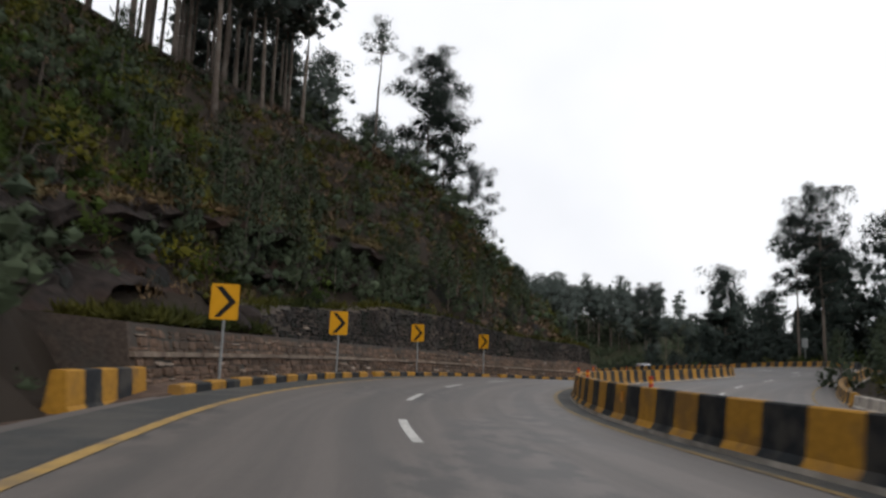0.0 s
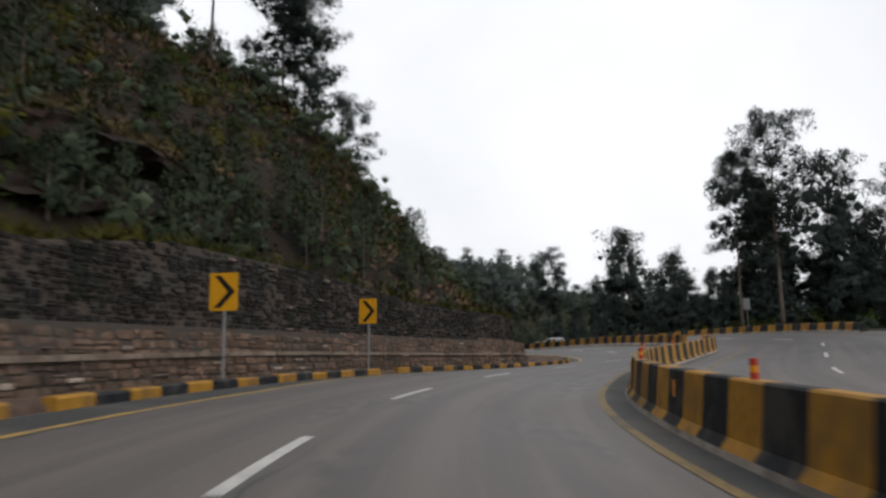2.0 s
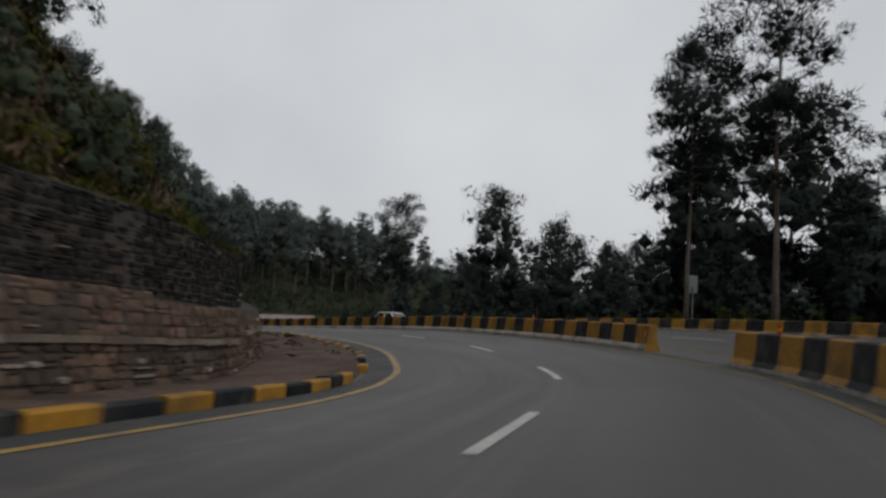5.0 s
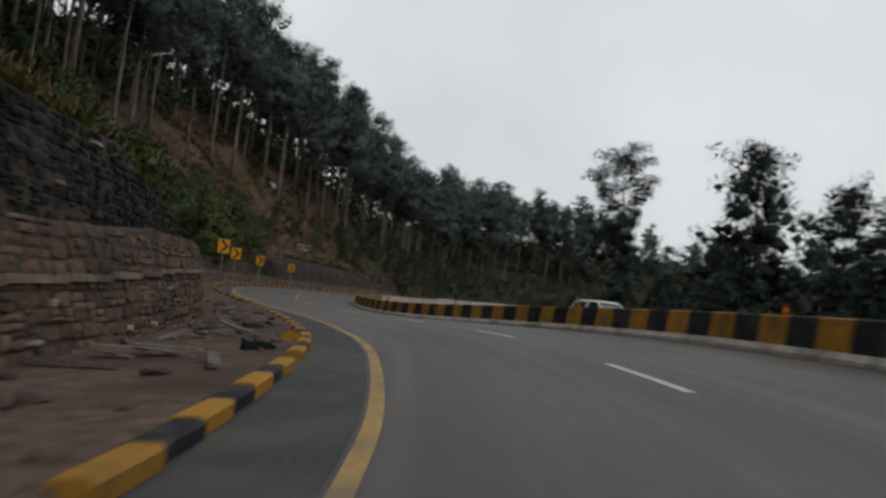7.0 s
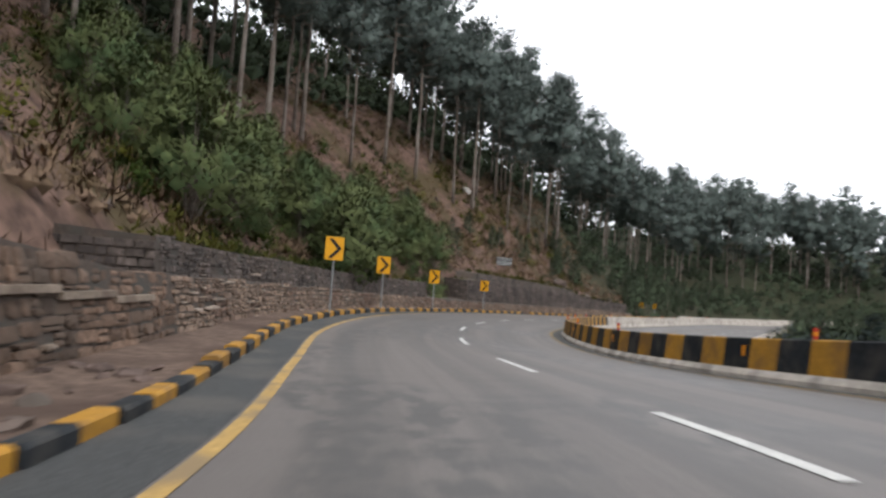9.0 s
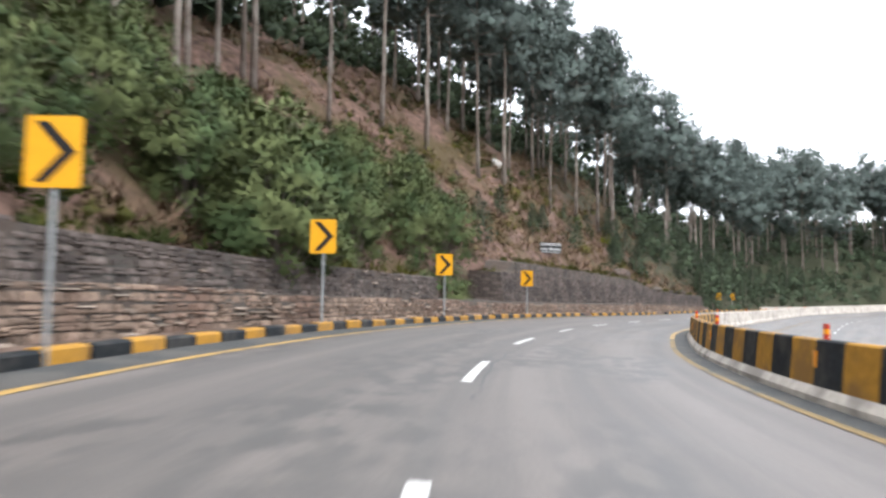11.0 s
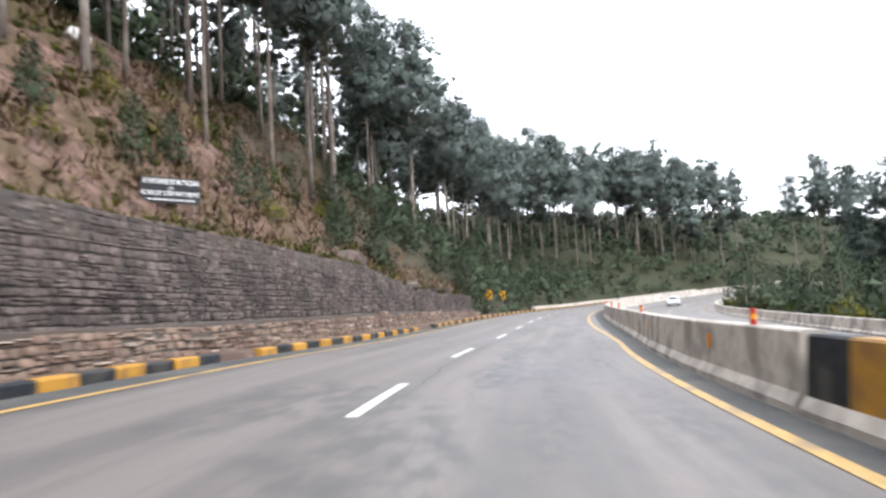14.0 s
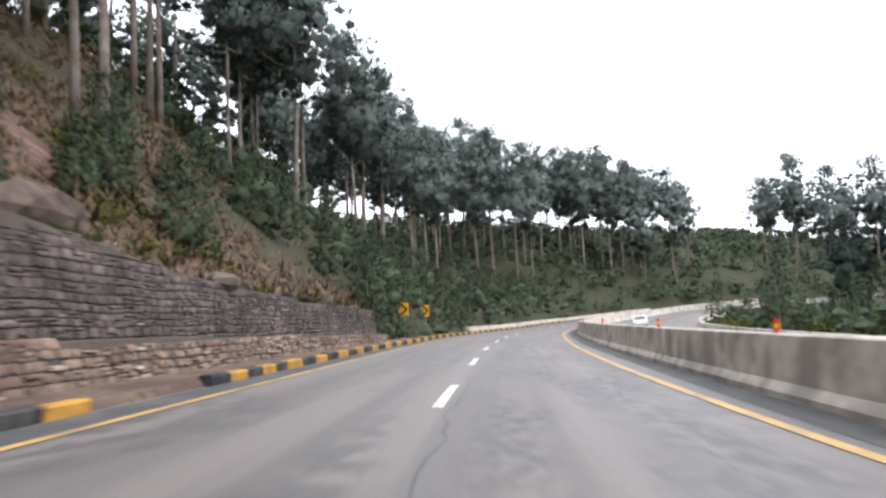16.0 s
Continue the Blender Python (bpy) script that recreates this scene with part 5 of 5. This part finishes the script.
def car(s, d, label):
    base = tagged(new("car"), label, "car", "cars")
    base.matrix_world = Matrix.Translation(at(s, d, 0)) @ pose(0, 0, 0, 0, 0, heading(s) + 180)
    body = Soup()
    # lower body as stations along its length: y, half width, bottom, top
    st = [(-2.05, 0.62, 0.42, 0.66), (-1.95, 0.74, 0.28, 0.86), (-1.0, 0.80, 0.22, 0.92), (0.6, 0.81, 0.22, 0.93), (1.2, 0.80, 0.24, 0.86), (1.95, 0.72, 0.28, 0.74), (2.08, 0.6, 0.4, 0.6)]
    n = 8
    ringed = [[(-w * 0.94, y, b), (-w, y, b + 0.12), (-w, y, t - 0.12), (-w * 0.9, y, t), (w * 0.9, y, t), (w, y, t - 0.12), (w, y, b + 0.12), (w * 0.94, y, b)] for y, w, b, t in st]
    last = n * (len(st) - 1)
    sides = [(n * k + q, n * k + (q + 1) % n, n * k + n + (q + 1) % n, n * k + n + q) for k in range(len(st) - 1) for q in range(n)]
    body.add(sum(ringed, []), sides + [tuple(range(n))[::-1], tuple(range(last, last + n))])
    part("body", body.mesh("body", CAR_WHITE), base)
    roof = Soup()
    roof.box([(-0.58, -1.35, 1.36), (0.58, -1.35, 1.36), (0.60, 0.25, 1.38), (-0.60, 0.25, 1.38), (-0.52, -1.25, 1.44), (0.52, -1.25, 1.44), (0.52, 0.15, 1.46), (-0.52, 0.15, 1.46)])
    for x in (-1, 1):
        for (ya, yb) in ((-1.85, -1.33), (1.0, 0.2), (-0.5, -0.5)):
            pillar = Soup()
            pillar.tube([(x * 0.74, ya, 0.9), (x * 0.57, yb, 1.4)], [0.04, 0.04], 5)
            part("pillar", pillar.mesh("pillar", CAR_WHITE), base)
    part("roof", roof.mesh("roof", CAR_WHITE), base)
    glass = Soup()
    glass.box([(-0.72, -1.8, 0.9), (0.72, -1.8, 0.9), (0.72, 0.95, 0.9), (-0.72, 0.95, 0.9), (-0.55, -1.3, 1.37), (0.55, -1.3, 1.37), (0.55, 0.2, 1.37), (-0.55, 0.2, 1.37)])
    part("window_glass", glass.mesh("window_glass", GLASS_DARK), base, "dark tinted window glass")
    for x in (-0.72, 0.72):
        for y in (-1.25, 1.3):
            w = Soup()
            w.tube([(x - 0.1, y, 0.3), (x + 0.1, y, 0.3)], [0.3, 0.3], 18)
            wheel = part("wheel", w.mesh("wheel", RUBBER), base)
            h = Soup()
            h.tube([(x - 0.11, y, 0.3), (x + 0.11, y, 0.3)], [0.18, 0.18], 14)
            part("rim", h.mesh("rim", STEEL), wheel)
    for x in (-0.52, 0.52):
        lamp = Soup()
        lamp.cuboid((x, 2.04, 0.62), (0.26, 0.1, 0.13))
        part("headlight", lamp.mesh("headlight", STEEL), base)


car(S_OF_Y(109), 9.6, "small white saloon car on the opposite lane")
car(S_OF_Y(276), 9.0, "white car approaching on the opposite carriageway")

# ---- grey road sign backs beyond the far road edge ----
for x, y in ((54, 112), (60, 121), (47, 96)):
    base = tagged(new("sign_back"), "grey metal sign seen from behind on a post", "road sign", "sign backs")
    base.matrix_world = Matrix.Translation((x, y, ground_at(x, y)))
    p = Soup()
    p.tube([(0, 0, -0.2), (0, 0, 3.2)], [0.05, 0.05], 8)
    part("post", p.mesh("post", STEEL), base)
    q = Soup()
    q.cuboid((0, 0.06, 3.4), (0.8, 0.03, 1.2))
    part("plate", q.mesh("plate", STEEL), base)

# ---- pale building among the far pines ----
hut = tagged(new("hill_building"), "low pale-roofed building among the pines on the hill", "building")
hz = ground_at(64.5, 445)
hut.matrix_world = Matrix.Translation((64.5, 445, max(hz - 0.5, 31.5)))
w = Soup()
w.cuboid((0, 0, 1.5), (16, 8, 3.4))
part("wall", w.mesh("wall", LEDGE), hut)
rf = Soup()
rf.box([(-9, -5.5, 3.2), (9, -5.5, 3.2), (9, 5, 4.0), (-9, 5, 4.0), (-9, -5.5, 3.4), (9, -5.5, 3.4), (9, 5, 4.6), (-9, 5, 4.6)])
part("roof", rf.mesh("roof", ROOF_SHEET), hut, "pale metal sheet roof")
for j in range(5):
    g = Soup()
    g.cuboid((-6 + 3 * j, -4.03, 1.7), (1.3, 0.1, 1.5))
    part("window", g.mesh("window", GLASS_DARK), hut)

# ---- stone walls: bodies first, then their stones ----


def wall_body(name, y0, y1, face, top, label, depth=1.6, bottom=-0.2):
    prof = lambda s: [(face(s)[0], bottom), (face(s)[1], top(s)), (face(s)[1] - depth, top(s) + 0.12), (face(s)[1] - depth - 0.3, bottom - 0.6)]  # noqa: E731
    return tagged(new(name, ribbon(name, S_OF_Y(y0), S_OF_Y(y1), prof, MORTAR, 0.5, close=True, wobble=0.03)), label, "wall", kind="structure")


def stone(s0, s1, face, h0, h1, r, out):
    """Corners of one rough stone that stands proud of the wall's face; h0, h1 above the road. An uneven outline and a bulging front."""
    a, b = s0 + r.uniform(0.004, 0.018), s1 - r.uniform(0.004, 0.018)
    c, d = h0 + r.uniform(0.002, 0.014), h1 - r.uniform(0.002, 0.014)
    w, t = b - a, d - c
    e, g = (lambda: r.uniform(0.04, 0.22) * w), (lambda: r.uniform(0.08, 0.34) * t)
    ring = [(a + e(), c), (b - e(), c), (b, c + g()), (b, d - g()), (b - e(), d), (a + e(), d), (a, d - g()), (a, c + g())]
    ms, mh = (a + b) / 2, (c + d) / 2
    depth = lambda s, h: face(s)[0] + (face(s)[1] - face(s)[0]) * h / face(s)[2]  # noqa: E731
    tilt, roll = r.uniform(-0.12, 0.12), r.uniform(-0.1, 0.1)
    back = [at(s, depth(s, h) - 0.1, h) for s, h in ring]
    front = []
    for s, h in ring:
        k = r.uniform(0.78, 0.94)
        fs, fh = ms + (s - ms) * k, mh + (h - mh) * k
        front.append(at(fs, depth(fs, fh) + out + tilt * (fs - ms) + roll * (fh - mh), fh))
    return back + front + [at(ms, depth(ms, mh) + out + r.uniform(0.0, 0.03), mh)]


STONE_FACES = [(q, (q + 1) % 8, 8 + (q + 1) % 8, 8 + q) for q in range(8)] + [(8 + q, 8 + (q + 1) % 8, 16) for q in range(8)]


def lay_stones(parent, y0, y1, face, low, top, course, length, mats, near, seed, proud=0.05, name="stone", basket=0.0, pale=0.0):
    """Uneven courses of stones over the face; those in the stretch near are objects, the rest one mesh. basket: height of the wire baskets that hold them; pale: share of pale thin stones."""
    r, rest, light, made = random.Random(seed), Soup(), Soup(), 0
    sa, sb = S_OF_Y(y0), S_OF_Y(y1)
    na, nb = S_OF_Y(near[0]), S_OF_Y(near[1])
    highest = max(top(s) for s in np.arange(sa, sb, 1.0))
    h = min(low(s) for s in np.arange(sa, sb, 2.0))
    while h < highest:
        tall = course * r.uniform(0.75, 1.3)
        if basket and math.floor(h / basket) != math.floor((h + tall) / basket):
            tall = max(0.07, (math.floor(h / basket) + 1) * basket - h)
        s = sa + r.uniform(-0.3, 0)
        while s < sb:
            w = length * r.uniform(0.45, 1.6)
            if basket:
                edge = sa + (math.floor((s - sa + 0.02) / 2.0) + 1) * 2.0
                if s + w > edge - 0.12:
                    w = edge - s
            wave = 0.35 * course * noise.noise((s * 0.45, h * 1.5, seed))
            mid = min(max(s + w / 2, sa), sb)
            if h + 0.4 * tall >= low(mid) and h + tall + wave <= top(mid) + 0.10 and s >= sa and s + w <= sb + 0.4:
                cut = r.uniform(0.35, 0.65)
                bits = [(0.0, 1.0)] if r.random() < 0.62 or tall < 0.12 else [(0.0, cut), (cut, 1.0)]
                for lo, hi in bits:
                    thin = r.random() < pale
                    q = stone(s, s + w, face, h + wave + lo * tall, h + wave + (lo + (hi - lo) * (0.5 if thin else 1.0)) * tall, r, proud * (2.2 if thin else r.uniform(-0.3, 1.4)) + (0.03 * (3 - math.floor(h / basket)) if basket else 0))
                    if thin:
                        light.add(q, STONE_FACES)
                    elif na < s < nb and made < 290:
                        c = sum(q, Vector()) / 17
                        ob = part(name, mesh_of(name, [v - c for v in q], STONE_FACES, mats[0]), parent)
                        ob.location = c
                        made += 1
                    else:
                        rest.add(q, STONE_FACES)
            s += w
        h += tall
    tagged(part(name + "_courses", rest.mesh(name + "_courses", mats[1]), parent), kind="stuff")
    if light.v:
        tagged(part("pale_stones", light.mesh("pale_stones", PALE_STONES), parent, "thin pale stones between the courses"), kind="stuff")


FACE1 = lambda s: (WALL_D(s), WALL_D(s) - 0.22 * WALL_H(s), max(0.3, WALL_H(s)))  # noqa: E731
FACE2 = lambda s: (WALL_D(s) - 0.22 * WALL_H(s) - 0.45, WALL_D(s) - 0.22 * WALL_H(s) - 0.45 - 0.1 * UPPER_H(s), max(0.5, UPPER_H(s)))  # noqa: E731
ZERO = lambda s: 0.02  # noqa: E731
lower = [(16.2, 72, (26, 44), 101), (72, 118, (74, 96), 102), (118, 158, (122, 138), 103), (158, 227, (166, 182), 104)]
for j, (y0, y1, near, seed) in enumerate(lower):
    label = ("red-brown masonry retaining wall with a pale ledge course", "tall red-brown masonry revetment round the bend", "low weathered masonry wall with rough courses", "low crumbling masonry foot below the dark wall")[j]
    body = wall_body("wall_lower", y0, y1, FACE1, WALL_H, label, 2.6)
    lay_stones(body, y0, y1, FACE1, ZERO, WALL_H, (0.19, 0.27, 0.17, 0.17)[j], (0.42, 0.5, 0.38, 0.36)[j], (RED_STONE, RED_STONES) if j < 2 else (TAN_STONE, TAN_STONES), near, seed, 0.04 if j > 1 else 0.022, pale=(0.05, 0.03, 0.07, 0.07)[j])
    if j < 2:
        for q in range(int(S_OF_Y(y1) - S_OF_Y(y0)) // 2):
            s = S_OF_Y(y0) + 2 * q
            hh = 0.52 * WALL_H(s) if j == 0 else 0.62 * WALL_H(s)
            lean = lambda t: FACE1(t)[0] + (FACE1(t)[1] - FACE1(t)[0]) * hh / WALL_H(t)  # noqa: E731
            c = Soup()
            a, b = s + 0.02, min(s + 1.98, S_OF_Y(y1))
            c.box([at(a, lean(a) + 0.10, hh - 0.06), at(b, lean(b) + 0.10, hh - 0.06), at(b, lean(b) - 0.1, hh - 0.06), at(a, lean(a) - 0.1, hh - 0.06), at(a, lean(a) + 0.09, hh + 0.05), at(b, lean(b) + 0.09, hh + 0.05), at(b, lean(b) - 0.1, hh + 0.06), at(a, lean(a) - 0.1, hh + 0.06)])
            part("ledge_slab", c.mesh("ledge_slab", LEDGE), body, "pale ledge slab")
upper = [(26, 72, (30, 46), 201), (72, 107, (76, 92), 202), (119, 156.5, (122, 136), 203), (166.0, 226, (166.5, 184), 204)]
for j, (y0, y1, near, seed) in enumerate(upper):
    label = ("dark dry-stone upper wall set back above the masonry", "high dark stone wall on the bend's nose", "grey dry-stone wall with an uneven top", "dark grey gabion wall of squared stones")[j]
    body = wall_body("wall_upper", y0, y1, FACE2, UPPER_H, label, 2.2, 0.0)
    pair = (DIMMED_STONE, DIMMED_STONES) if j < 2 else (DARK_STONE, DARK_STONES)
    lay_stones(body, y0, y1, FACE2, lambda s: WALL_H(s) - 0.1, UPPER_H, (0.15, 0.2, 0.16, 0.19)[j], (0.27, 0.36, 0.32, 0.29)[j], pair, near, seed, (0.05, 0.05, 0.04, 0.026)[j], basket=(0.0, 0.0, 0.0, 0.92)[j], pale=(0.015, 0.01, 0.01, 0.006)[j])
    # the wall's two ends
    ends, r = Soup(), random.Random(seed + 50)
    for s, way in ((S_OF_Y(y0), -1), (S_OF_Y(y1), 1)):
        h = 0.0
        while h < UPPER_H(s) - 0.12:
            d = FACE2(s)[0] + (FACE2(s)[1] - FACE2(s)[0]) * h / UPPER_H(s)
            stop = d - 2.1
            while d > stop:
                w, out = r.uniform(0.22, 0.5), r.uniform(0.02, 0.09)
                a, b = s - 0.1 * way, s + out * way
                ends.box([at(a, d, h + 0.01), at(b, d - 0.02, h + 0.02), at(b, d - w + 0.03, h + 0.02), at(a, d - w + 0.02, h + 0.01), at(a, d, h + 0.2), at(b, d - 0.03, h + 0.185), at(b, d - w + 0.04, h + 0.185), at(a, d - w + 0.02, h + 0.2)])
                d -= w
            h += 0.21
    tagged(part("end_stones", ends.mesh("end_stones", pair[1]), body), kind="stuff")

# grass and weeds that grow on the walls' tops
tops, r = Soup(), random.Random(45)
for j in range(1150):
    y = r.uniform(17.5, 26.5) if j < 330 else r.uniform(27, 106) if j < 900 else r.uniform(120, 224)
    s = S_OF_Y(y)
    if 155 < y < 167:
        continue
    if y < 26.6:
        d, h = FACE1(s)[1] - r.uniform(0.1, 2.5), WALL_H(s) + 0.08
    else:
        d, h = FACE2(s)[1] - r.uniform(0.15, 2.1), UPPER_H(s) + 0.08
    p = at(s, d, h)
    sprays(tops, p, 0.3, 12, 0.4 * r.uniform(0.5, 1.3), 0.045, r, 0.7, -0.1)
tagged(new("wall_top_grass", tops.mesh("wall_top_grass", WEEDS)), "weeds and grass growing on the wall tops", "grass", kind="stuff")
